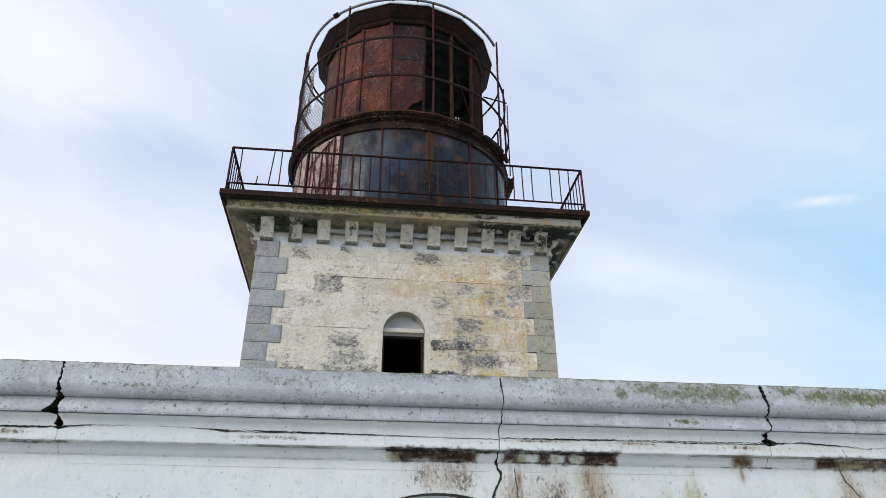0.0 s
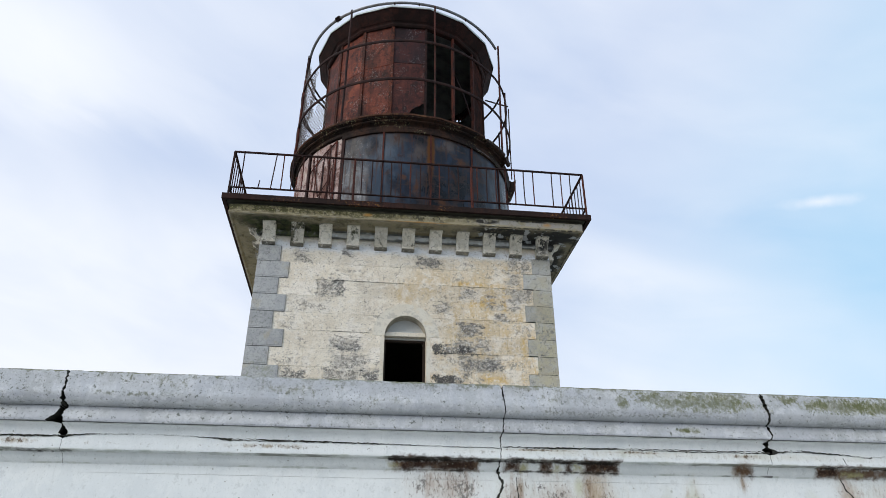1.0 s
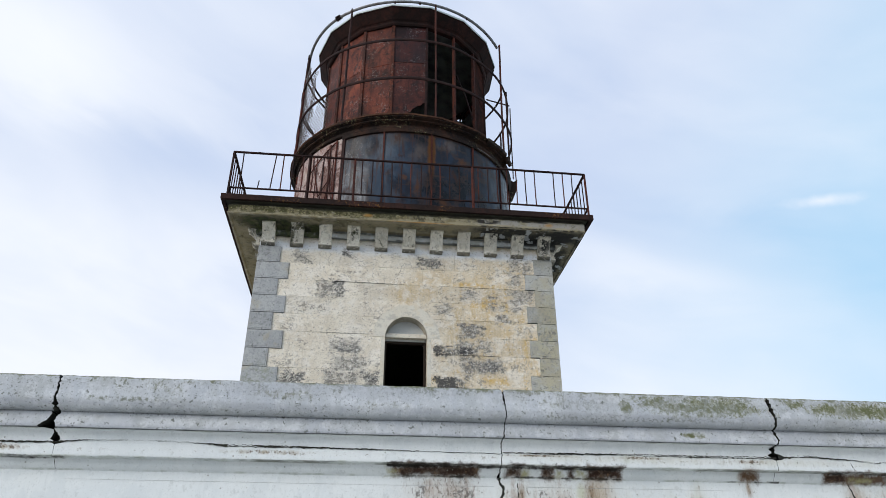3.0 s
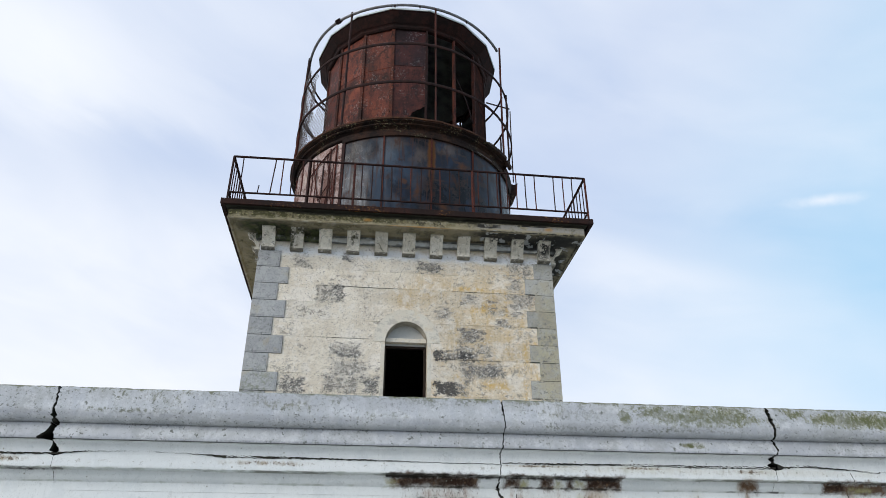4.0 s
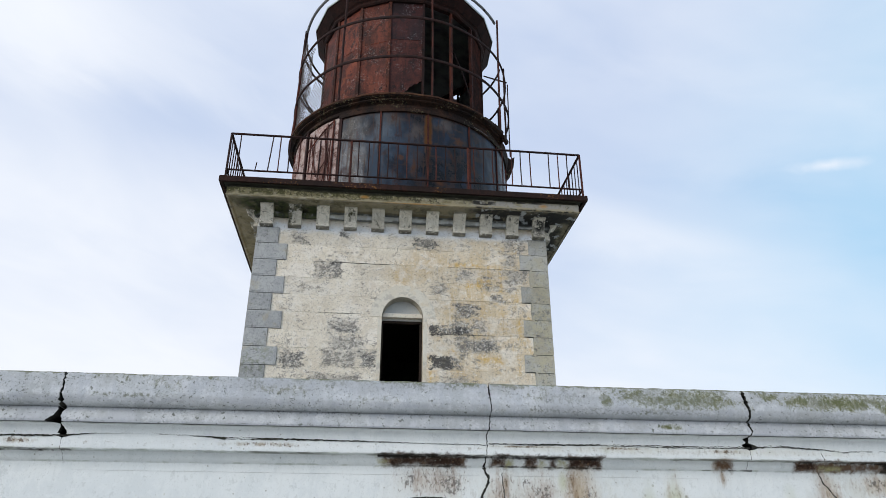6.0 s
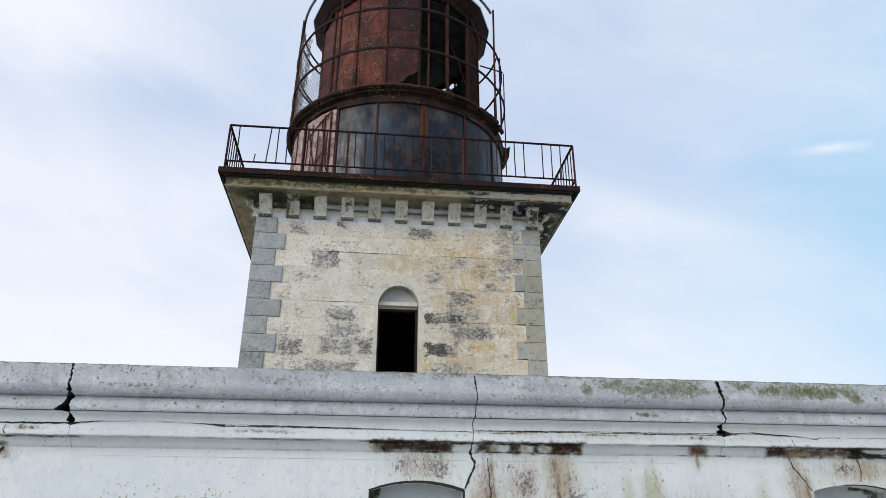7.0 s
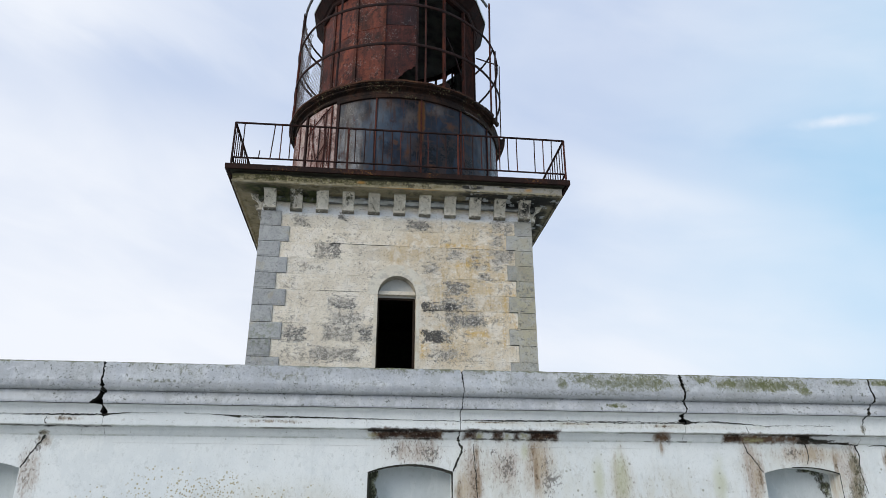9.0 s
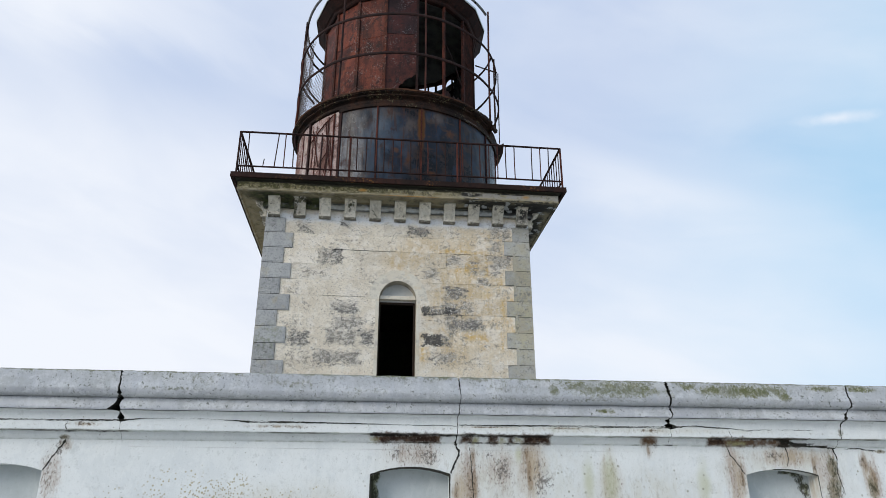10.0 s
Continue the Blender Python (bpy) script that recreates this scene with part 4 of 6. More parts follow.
def make_simple(name, base, other, scale, rough=0.7, metal=0.0, bump=0.3, depth=0.004):
    p = Paint(name, base, rough, metal)
    p.layer(p.ramp(p.noise(scale, detail=6), 0.4, 0.68, 0, 0.8), other)
    p.layer(p.ramp(p.noise(scale * 7, detail=5, shift=3), 0.55, 0.75, 0, 0.5), tuple(0.6 * v for v in base))
    p.bump(p.noise(scale * 9, detail=4), bump, depth)
    return p.done()


WHITE, COPING = make_whitewash(), make_coping()
LIME, QUOIN = make_limewash(), make_quoin()
PLASTER = make_plaster()
GALLERY = make_gallery_stone("sooty gallery stone", (0.36, 0.32, 0.22), (0.50, 0.48, 0.41), 0.7, (0.52, 0.555, 0.565))
CORBEL = make_gallery_stone("worn painted bracket stone", (0.68, 0.635, 0.53), (0.77, 0.74, 0.66), 0.2)
INFILL = make_infill()
TYMPANUM = make_simple("pale grey render", (0.45, 0.465, 0.455), (0.55, 0.55, 0.51), 4, 0.9)
RED = make_rust("rusty red plate", (0.142, 0.032, 0.016), (0.060, 0.015, 0.010), (0.020, 0.008, 0.006), 0.65, (0.25, 0.18, 0.17), 0.30, 0.5)
STRIP = make_rust("rusty cover strip", (0.095, 0.024, 0.012), (0.045, 0.016, 0.010), (0.016, 0.007, 0.005), 0.75, (0.25, 0.17, 0.15), 0.25, 0.5)
PURPLE = make_rust("purple-brown rusty plate", (0.030, 0.012, 0.013), (0.060, 0.015, 0.012), (0.014, 0.007, 0.008), 0.6, (0.16, 0.14, 0.15), 0.1)
PLUM = make_rust("plum-red rusty plate", (0.088, 0.023, 0.016), (0.045, 0.014, 0.012), (0.018, 0.008, 0.008), 0.65, (0.20, 0.16, 0.16), 0.1)
OXIDE = make_rust("dark red oxide plate", (0.045, 0.014, 0.009), (0.026, 0.010, 0.007), (0.012, 0.006, 0.005), 0.95, None, 0.0, 0.6, 0.05)
HOOD = make_rust("dark rusty hood", (0.027, 0.0085, 0.006), (0.014, 0.006, 0.005), (0.008, 0.004, 0.0035), 0.85, None, 0.05)
BAR = make_rust("rusty bar", (0.030, 0.011, 0.009), (0.018, 0.008, 0.007), (0.010, 0.005, 0.005), 0.8, None, 0.15)
BAR_RED = make_rust("red rusty bar", (0.085, 0.022, 0.014), (0.045, 0.014, 0.010), (0.022, 0.008, 0.007), 0.8, None, 0.15)
EDGE = make_rust("rusty edge iron", (0.018, 0.009, 0.007), (0.036, 0.014, 0.010), (0.012, 0.006, 0.005), 0.85, (0.20, 0.09, 0.02), 0.0)
LEDGE = make_rust("weathered ledge plate", (0.016, 0.009, 0.007), (0.042, 0.019, 0.011), (0.006, 0.004, 0.004), 0.85, (0.22, 0.20, 0.11), 0.0)
LIP = make_rust("brown ledge lip", (0.085, 0.036, 0.018), (0.05, 0.02, 0.011), (0.03, 0.014, 0.010), 0.8, None, 0.0)
DOOR_PAINT = make_rust("flaking pinkish door paint", (0.38, 0.30, 0.285), (0.27, 0.16, 0.135), (0.085, 0.030, 0.02), 0.75, (0.52, 0.49, 0.48), 0.05, 0.35)
DRUM = make_drum_paint()
PIPE = make_simple("dull galvanised pipe", (0.22, 0.23, 0.24), (0.14, 0.12, 0.11), 9, 0.5, 0.7)
ZINC = make_simple("pale zinc rim", (0.55, 0.62, 0.62), (0.42, 0.50, 0.50), 6, 0.5, 0.0)
WIRE = make_simple("grey wire", (0.16, 0.15, 0.15), (0.12, 0.07, 0.05), 20, 0.6, 0.5, 0.0)
DARK = make_simple("dark mortar and shade", (0.035, 0.035, 0.03), (0.06, 0.06, 0.05), 12, 0.95)
CRACK = make_simple("crack shadow soil", (0.03, 0.03, 0.027), (0.05, 0.05, 0.035), 25, 0.95)
SEAM = make_simple("grey render joint", (0.60, 0.62, 0.62), (0.50, 0.52, 0.52), 14, 0.95)
TIMBER = make_simple("weathered brown timber", (0.025, 0.016, 0.011), (0.016, 0.011, 0.008), 11, 0.85)
INNER = make_simple("grimy inner plaster", (0.10, 0.095, 0.085), (0.06, 0.055, 0.05), 4, 0.95)
SOOT = make_simple("grimy arch plaster", (0.40, 0.37, 0.30), (0.20, 0.185, 0.15), 6, 0.95)
LINING = make_simple("mottled lantern lining", (0.15, 0.155, 0.145), (0.06, 0.06, 0.058), 3, 0.9)
ROOFING = make_simple("grey roof screed", (0.30, 0.30, 0.29), (0.22, 0.23, 0.20), 3, 0.9)
GRASS = make_simple("pale gravel and dry grass", (0.42, 0.41, 0.385), (0.33, 0.325, 0.28), 0.8, 0.95, 0.0, 0.5, 0.03)


# ---- building helpers ----
def thing(name, x, y, z, label, category, **tags):
    ob = new(name)
    ob.location = (x, y, z)
    return tagged(ob, label, category, **tags)


def hang(ob, parent):
    ob.parent = parent
    if parent.type == "EMPTY":
        ob.matrix_parent_inverse = Matrix.Translation(parent.location).inverted()
    return ob


def part(name, bm, material, parent, label="", smooth=False, second=None):
    me = bpy.data.meshes.new(name)
    bmesh.ops.recalc_face_normals(bm, faces=bm.faces[:])
    bm.to_mesh(me)
    bm.free()
    me.materials.append(material)
    if second:
        me.materials.append(second)
    if smooth:
        me.shade_smooth()
        me.set_sharp_from_angle(angle=radians(35))
    ob = new(name, me)
    if label:
        tagged(ob, label)
    return hang(ob, parent) if parent else ob


def box(bm, x0, x1, y0, y1, z0, z1, bevel=0.0):
    r = bmesh.ops.create_cube(bm, size=1, matrix=Matrix.Translation(((x0 + x1) / 2, (y0 + y1) / 2, (z0 + z1) / 2)) @ Matrix.Diagonal((x1 - x0, y1 - y0, z1 - z0, 1)))
    if bevel:
        edges = list({e for v in r["verts"] for e in v.link_edges})
        bmesh.ops.bevel(bm, geom=edges, offset=bevel, segments=2, affect="EDGES", profile=0.5)


def prism(bm, outline, y0, y1):
    """An outline in x and z, drawn out along y."""
    a = [bm.verts.new((x, y0, z)) for x, z in outline]
    b = [bm.verts.new((x, y1, z)) for x, z in outline]
    bm.faces.new(a)
    bm.faces.new(b[::-1])
    n = len(a)
    for k in range(n):
        bm.faces.new((a[k], b[k], b[(k + 1) % n], a[(k + 1) % n]))


def tube(bm, points, r, sides=8, closed=False, squash=1.0):
    """A round bar along points; squash flattens it across."""
    pts = [Vector(p) for p in points]
    n, rings = len(pts), []
    for k, p in enumerate(pts):
        a = pts[k - 1] if (k or closed) else p
        b = pts[(k + 1) % n] if (k < n - 1 or closed) else p
        d = (b - a).normalized()
        u = d.cross(Vector((0, 0, 1)) if abs(d.z) < 0.9 else Vector((1, 0, 0))).normalized()
        v = u.cross(d)
        rings.append([bm.verts.new(p + r * (squash * math.cos(t) * u + math.sin(t) * v)) for t in (2 * math.pi * (i + 0.5) / sides for i in range(sides))])
    for k in range(n if closed else n - 1):
        q, w = rings[k], rings[(k + 1) % n]
        for i in range(sides):
            bm.faces.new((q[i], q[(i + 1) % sides], w[(i + 1) % sides], w[i]))
    if not closed:
        bm.faces.new(rings[0][::-1])
        bm.faces.new(rings[-1])


CX, CY = 0.775, 15.51


def P(r, ang, z):
    """A place on the lantern: ang in degrees from the front, towards the east."""
    a = radians(ang)
    return Vector((CX + r * math.sin(a), CY - r * math.cos(a), z))


def lathe(bm, profile, a0, a1, steps, closed_profile=True, wob=None):
    full = abs(a1 - a0) >= 359.9
    cols = []
    for k in range(steps if full else steps + 1):
        ang = a0 + (a1 - a0) * k / steps
        cols.append([bm.verts.new(P(r + (wob(ang, r) if wob else 0), ang, z + (0.9 * wob(ang * 1.7 + 40, r) if wob else 0))) for r, z in profile])
    m = len(profile)
    for k in range(len(cols) if full else len(cols) - 1):
        q, w = cols[k], cols[(k + 1) % len(cols)]
        for i in range(m if closed_profile else m - 1):
            bm.faces.new((q[i], w[i], w[(i + 1) % m], q[(i + 1) % m]))
    if not full and closed_profile:
        bm.faces.new(cols[0])
        bm.faces.new(cols[-1][::-1])


def piece_mesh(name, w, h, d, ch, material):
    """A stone with a chamfered face, from its lower corner, face towards -y."""
    x = [(0, 0), (w, 0), (w, h), (0, h)]
    y = [(ch, ch), (w - ch, ch), (w - ch, h - ch), (ch, h - ch)]
    verts = [(a, -d, b) for a, b in y] + [(a, -d + ch, b) for a, b in x] + [(a, 0.02, b) for a, b in x]
    faces = [(0, 1, 2, 3)]
    for k in range(4):
        j = (k + 1) % 4
        faces += [(4 + k, 4 + j, j, k), (8 + k, 8 + j, 4 + j, 4 + k)]
    me = bpy.data.meshes.new(name)
    me.from_pydata(verts, [], faces)
    me.materials.append(material)
    return me


# ---- ground ----
# ground out of view, kept pale to bounce light up under the cornice
bm = bmesh.new()
box(bm, -2500, 2500, -2500, 2500, -1.0, 0.0)
tagged(part("ground", bm, GRASS, None), "flat pale gravel and dry grass around the lighthouse", "ground", kind="structure")

# ---- keepers' house ----
HX0, HX1, HY0, HY1 = -9.5, 11.0, 6.09, 24.9
house = thing("keepers_house", CX, HY0, 0, "long white-plastered single-storey keepers' house with a cracked cornice and stained walls", "house")
WINDOWS = (-3.71, 0.719, 5.19)
HALF, SILL = 0.455, 0.95
SPRINGS = {-3.71: (2.509, 0.070), 0.719: (2.490, 0.080), 5.19: (2.515, 0.068)}


def arch_z(c, dx):
    """The height of the arch of the window at c."""
    SPRING, RISE = SPRINGS[c]
    R = (HALF * HALF + RISE * RISE) / (2 * RISE)
    return SPRING + RISE - R + math.sqrt(R * R - dx * dx)


bm = bmesh.new()
WALL_TOP, BACK = 3.40, HY0 + 0.55
edges_x = [HX0]
for c in WINDOWS:
    edges_x += [c - HALF, c + HALF]
edges_x.append(HX1)
for k in range(0, len(edges_x), 2):
    levels = sorted({0, SILL, 2.84, *(SPRINGS[c][0] for c in WINDOWS if min(abs(c + HALF - edges_x[k]), abs(c - HALF - edges_x[k + 1])) < 1e-6)})
    prism(bm, [(edges_x[k], z) for z in levels[::-1]] + [(edges_x[k + 1], z) for z in levels], HY0, BACK)
for c in WINDOWS:
    prism(bm, [(c - HALF, 0), (c + HALF, 0), (c + HALF, SILL), (c - HALF, SILL)], HY0, BACK)
    under = [(c - HALF + 2 * HALF * k / 16, arch_z(c, -HALF + 2 * HALF * k / 16)) for k in range(17)]
    prism(bm, under + [(c + HALF, 2.84), (c - HALF, 2.84)], HY0, BACK)
bmesh.ops.remove_doubles(bm, verts=bm.verts[:], dist=0.0005)
facade = part("facade_wall", bm, WHITE, house, "white limewashed wall with rust runs and lichen spots")
bm = bmesh.new()
box(bm, HX0, HX0 + 0.55, BACK, HY1, 0, WALL_TOP)
box(bm, HX1 - 0.55, HX1, BACK, HY1, 0, WALL_TOP)
box(bm, HX0 + 0.55, HX1 - 0.55, HY1 - 0.55, HY1, 0, WALL_TOP)
part("outer_wall", bm, WHITE, house)
bm = bmesh.new()
box(bm, HX0 + 0.55, HX1 - 0.55, BACK, HY1 - 0.55, 2.9, 3.2)
part("roof", bm, ROOFING, house, "flat grey roof behind the parapet")
bm = bmesh.new()
box(bm, HX0, HX1, 6.36, BACK, 2.842, 3.50)
part("parapet_core", bm, DARK, house)
for c in WINDOWS:
    bm = bmesh.new()
    box(bm, c - HALF + 0.001, c + HALF - 0.001, HY0 + 0.22, HY0 + 0.40, SILL, sum(SPRINGS[c]) + 0.02)
    w = part("blind_window", bm, INFILL, house, "walled-up arched window recess, grimy grey-white render")
    bm = bmesh.new()
    box(bm, c - HALF - 0.06, c + HALF + 0.06, HY0 - 0.05, HY0 + 0.21, SILL - 0.09, SILL, 0.01)
    part("sill", bm, WHITE, w)

# cornice profile from the top down: y, z
COPE = [(6.62, 3.556), (6.00, 3.556), (5.815, 3.556), (5.792, 3.550), (5.782, 3.535), (5.779, 3.48), (5.772, 3.42), (5.764, 3.372), (5.762, 3.352), (5.766, 3.340), (5.770, 3.322), (5.777, 3.304), (5.788, 3.289), (5.804, 3.278), (5.828, 3.272), (5.866, 3.268)]
BAND = [(5.866, 3.266), (5.860, 3.260), (5.857, 3.235), (5.850, 3.19), (5.844, 3.150), (5.846, 3.138), (5.872, 3.132), (5.905, 3.124), (5.928, 3.105), (5.940, 3.080), (5.946, 3.055), (5.9495, 3.0335)]
FASCIA = [(5.9495, 3.0340), (5.950, 3.026), (5.952, 2.985), (5.953, 2.936), (5.957, 2.928), (6.030, 2.923), (6.036, 2.905), (6.047, 2.880), (6.064, 2.858), (6.080, 2.846), (6.087, 2.838)]


def crack_at(table, z):
    """The place and half the width of a crack at a height."""
    zs = [row[0] for row in table][::-1]
    x = np.interp(z, zs, [row[1] for row in table][::-1])
    w = np.interp(z, zs, [row[2] for row in table][::-1])
    jag = 0.007 * noise.noise(Vector((x * 3, 0, z * 23))) + 0.008 * noise.noise(Vector((x * 3, 5, z * 62))) + 0.006 * noise.noise(Vector((x * 3, 9, z * 150)))
    return float(x) + jag, float(w) / 2 * max(0.25, 1 + 0.7 * noise.noise(Vector((x, 7, z * 40))) + 0.6 * noise.noise(Vector((x, 3, z * 110))))


CRACK_WEST = [(3.56, -2.497, 0.030), (3.45, -2.495, 0.014), (3.33, -2.490, 0.022), (3.28, -2.483, 0.050), (3.255, -2.49, 0.050), (3.20, -2.510, 0.056), (3.155, -2.532, 0.082), (3.138, -2.540, 0.105), (3.125, -2.490, 0.035), (3.08, -2.490, 0.045), (3.05, -2.475, 0.12), (3.034, -2.465, 0.16), (3.02, -2.48, 0.004), (2.83, -2.48, 0.003)]
CRACK_MID = [(3.56, 1.237, 0.060), (3.53, 1.245, 0.010), (3.46, 1.252, 0.018), (3.39, 1.258, 0.007), (3.30, 1.268, 0.009), (3.20, 1.260, 0.009), (3.09, 1.243, 0.011), (2.98, 1.248, 0.006), (2.90, 1.244, 0.009), (2.83, 1.24, 0.025)]
CRACK_EAST = [(3.56, 3.720, 0.030), (3.50, 3.735, 0.040), (3.41, 3.750, 0.028), (3.28, 3.767, 0.022), (3.18, 3.802, 0.018), (3.14, 3.79, 0.016), (3.12, 3.757, 0.035), (3.08, 3.775, 0.05), (3.05, 3.805, 0.14), (3.034, 3.82, 0.15), (3.02, 3.80, 0.004), (2.83, 3.80, 0.003)]
CRACK_FAR = [(3.56, 6.020, 0.020), (3.45, 6.010, 0.018), (3.36, 6.030, 0.024), (3.285, 6.045, 0.022), (3.24, 6.020, 0.012), (3.20, 5.990, 0.030), (3.155, 5.985, 0.040), (3.11, 5.962, 0.020), (3.05, 5.955, 0.007), (2.83, 5.94, 0.004)]
CRACKS = [CRACK_WEST, CRACK_MID, CRACK_EAST, CRACK_FAR]


def dense(profile, step=0.010):
    """The same profile with more points between."""
    some = []
    for p, q in zip(profile, profile[1:]):
        n = max(1, int(math.dist(p, q) / step)) if max(p[0], q[0]) < 6.1 else 4
        some += [(p[0] + (q[0] - p[0]) * k / n, p[1] + (q[1] - p[1]) * k / n) for k in range(n)]
    return some + [profile[-1]]


def run(bm, profile, left, right, deep, rough):
    """One length of moulding between two cracks, its ends following them, its face a little uneven."""
    profile = dense(profile)
    ends = []
    for y, z in profile:
        a = HX0 if left is None else sum(crack_at(left, z))
        b = HX1 if right is None else crack_at(right, z)[0] - crack_at(right, z)[1]
        ends.append((a, b))
    cols = []
    span = max(b - a for a, b in ends)
    n = int(span / 0.045)
    for k in range(n + 1):
        col = []
        for (y, z), (a, b) in zip(profile, ends):
            x = a + (b - a) * k / n
            d = rough * (noise.noise(Vector((x * 1.3, y * 3, z * 5))) + 0.6 * noise.noise(Vector((x * 9, y * 9, z * 12))) + 0.5 * noise.noise(Vector((x * 25, y * 9, z * 25))))
            e = rough * noise.noise(Vector((x * 5, 4, z * 7))) + (rough * 1.2 * noise.noise(Vector((x * 16, 2, 0))) if z > 3.53 else 0)
            col.append(bm.verts.new((x, y + d, z + e)))
        if profile[-1][1] > 2.9:
            col.append(bm.verts.new(col[-1].co))
        col.append(bm.verts.new((col[-1].co.x, deep, col[-1].co.z)))
        cols.append(col)
    for q, w in zip(cols, cols[1:]):
        for i in range(len(q) - 1):
            if (q[i].co - q[i + 1].co).length > 1e-7:
                bm.faces.new((q[i], w[i], w[i + 1], q[i + 1]))
    # the broken ends, of rubble darkened for the cracks' shade, reach back to the core
    for col, flip in ((cols[0], 1), (cols[-1], -1)):
        back = [bm.verts.new((v.co.x, max(v.co.y, deep), v.co.z)) for v in col]
        for i in range(len(col) - 1):
            if (col[i].co - col[i + 1].co).length < 1e-7:
                continue
            f = (col[i], col[i + 1], back[i + 1], back[i])
            bm.faces.new(f[::flip]).material_index = 1


bounds = [None, *CRACKS, None]
for left, right in zip(bounds, bounds[1:]):
    bm = bmesh.new()
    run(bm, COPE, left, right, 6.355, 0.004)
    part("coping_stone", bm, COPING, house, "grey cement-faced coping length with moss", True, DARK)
    bm = bmesh.new()
    run(bm, BAND[:6], left, right, 6.355, 0.003)
    part("cornice_band", bm, COPING, house, "", True, DARK)
    bm = bmesh.new()
    run(bm, BAND[6:], left, right, 6.355, 0.003)
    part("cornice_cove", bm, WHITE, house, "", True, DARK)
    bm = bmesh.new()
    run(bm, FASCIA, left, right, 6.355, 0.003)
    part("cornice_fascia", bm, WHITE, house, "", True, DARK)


def crack_or_shade(points, widths, y, parent, proud=0.002, jag=0.010, calm=1.0, material=None):
    """A fissure, joint or line of shade along points in x and z, as a narrow ragged strip on a wall face."""
    bm = bmesh.new()
    fine, wide = [], []
    for (a, b), (u, v) in zip(zip(points, points[1:]), zip(widths, widths[1:])):
        n = max(2, int(math.dist(a, b) / 0.011))
        for k in range(n):
            t = k / n
            fine.append((a[0] + (b[0] - a[0]) * t, a[1] + (b[1] - a[1]) * t))
            wide.append(u + (v - u) * t)
    fine.append(points[-1])
    wide.append(widths[-1])
    rows = []
    for k, ((x, z), w) in enumerate(zip(fine, wide)):
        p, q = fine[max(0, k - 1)], fine[min(len(fine) - 1, k + 1)]
        d = Vector((q[0] - p[0], q[1] - p[1])).normalized()
        jx = jag * (noise.noise(Vector((x * 25, z * 25, 2))) + 0.6 * noise.noise(Vector((x * 75, z * 75, 3))))
        jz = jag * (noise.noise(Vector((x * 25, z * 25, 8))) + 0.6 * noise.noise(Vector((x * 75, z * 75, 9))))
        w = w / 2 * max(0.15, 1 + calm * 0.8 * noise.noise(Vector((x * 40, z * 40, 5))) + calm * 0.7 * noise.noise(Vector((x * 110, z * 110, 6))))
        rows.append([bm.verts.new((x + jx - d.y * s * w, y - (proud if s else 0.0005), z + jz + d.x * s * w)) for s in (-1, 0, 1)])
    for a, b in zip(rows, rows[1:]):
        for i in range(2):
            bm.faces.new((a[i], a[i + 1], b[i + 1], b[i]))
    return part("crack_or_shade", bm, material or CRACK, parent)


crack_or_shade([(1.24, 2.84), (1.25, 2.80), (1.285, 2.745), (1.25, 2.66), (1.215, 2.58), (1.18, 2.51)], [0.040, 0.014, 0.026, 0.020, 0.020, 0.012], HY0, facade)
crack_or_shade([(1.405, 2.80), (1.42, 2.62), (1.43, 2.4), (1.445, 2.2)], [0.005, 0.009, 0.012, 0.008], HY0, facade)
crack_or_shade([(4.54, 2.84), (4.56, 2.76), (4.62, 2.68), (4.67, 2.60), (4.72, 2.52)], [0.008, 0.013, 0.012, 0.009, 0.008], HY0, facade)
crack_or_shade([(4.52, 3.01), (4.53, 2.97), (4.545, 2.93)], [0.004, 0.008, 0.006], 5.953, facade)
crack_or_shade([(-3.07, 2.84), (-3.10, 2.78), (-3.17, 2.66), (-3.25, 2.515)], [0.03, 0.014, 0.014, 0.012], HY0, facade)
crack_or_shade([(-3.03, 3.02), (-3.05, 2.97), (-3.03, 2.93)], [0.003, 0.007, 0.008], 5.953, facade)
crack_or_shade([(5.28, 2.84), (5.30, 2.75), (5.29, 2.66), (5.27, 2.61)], [0.02, 0.010, 0.008, 0.006], HY0, facade)
crack_or_shade([(5.20, 2.90), (5.45, 2.855), (5.70, 2.835), (5.9, 2.825)], [0.010, 0.016, 0.014, 0.008], 6.04, facade, 0.012)
crack_or_shade([(5.9, 2.83), (5.93, 2.70), (5.90, 2.55), (5.95, 2.3)], [0.02, 0.012, 0.010, 0.008], HY0, facade)
crack_or_shade([(6.05, 2.82), (6.2, 2.83), (6.45, 2.81)], [0.004, 0.014, 0.008], HY0, facade)
crack_or_shade([(-2.4, 2.768), (-1.0, 2.766), (0.4, 2.764), (1.2, 2.766)], [0.001, 0.0025, 0.002, 0.002], HY0, facade, 0.002, 0.002, 0.6, SEAM)
crack_or_shade([(1.5, 2.766), (2.6, 2.768), (3.4, 2.766)], [0.002, 0.002, 0.001], HY0, facade, 0.002, 0.002, 0.6, SEAM)
crack_or_shade([(4.60, 3.028), (4.75, 3.01), (4.95, 3.025), (5.6, 3.026)], [0.009, 0.011, 0.009, 0.005], 5.952, facade, 0.004, 0.006, 0.7)
crack_or_shade([(-8.0, 3.045), (-4.6, 3.032), (-3.2, 3.026), (-2.48, 3.034)], [0.012, 0.010, 0.012, 0.014], 5.951, facade, 0.006, 0.006, 0.75)
crack_or_shade([(-2.48, 3.035), (-2.2, 3.055), (-1.7, 3.062), (-1.3, 3.048), (-1.10, 3.034)], [0.014, 0.007, 0.007, 0.006, 0.018], 5.948, facade, 0.006, 0.006, 0.75)
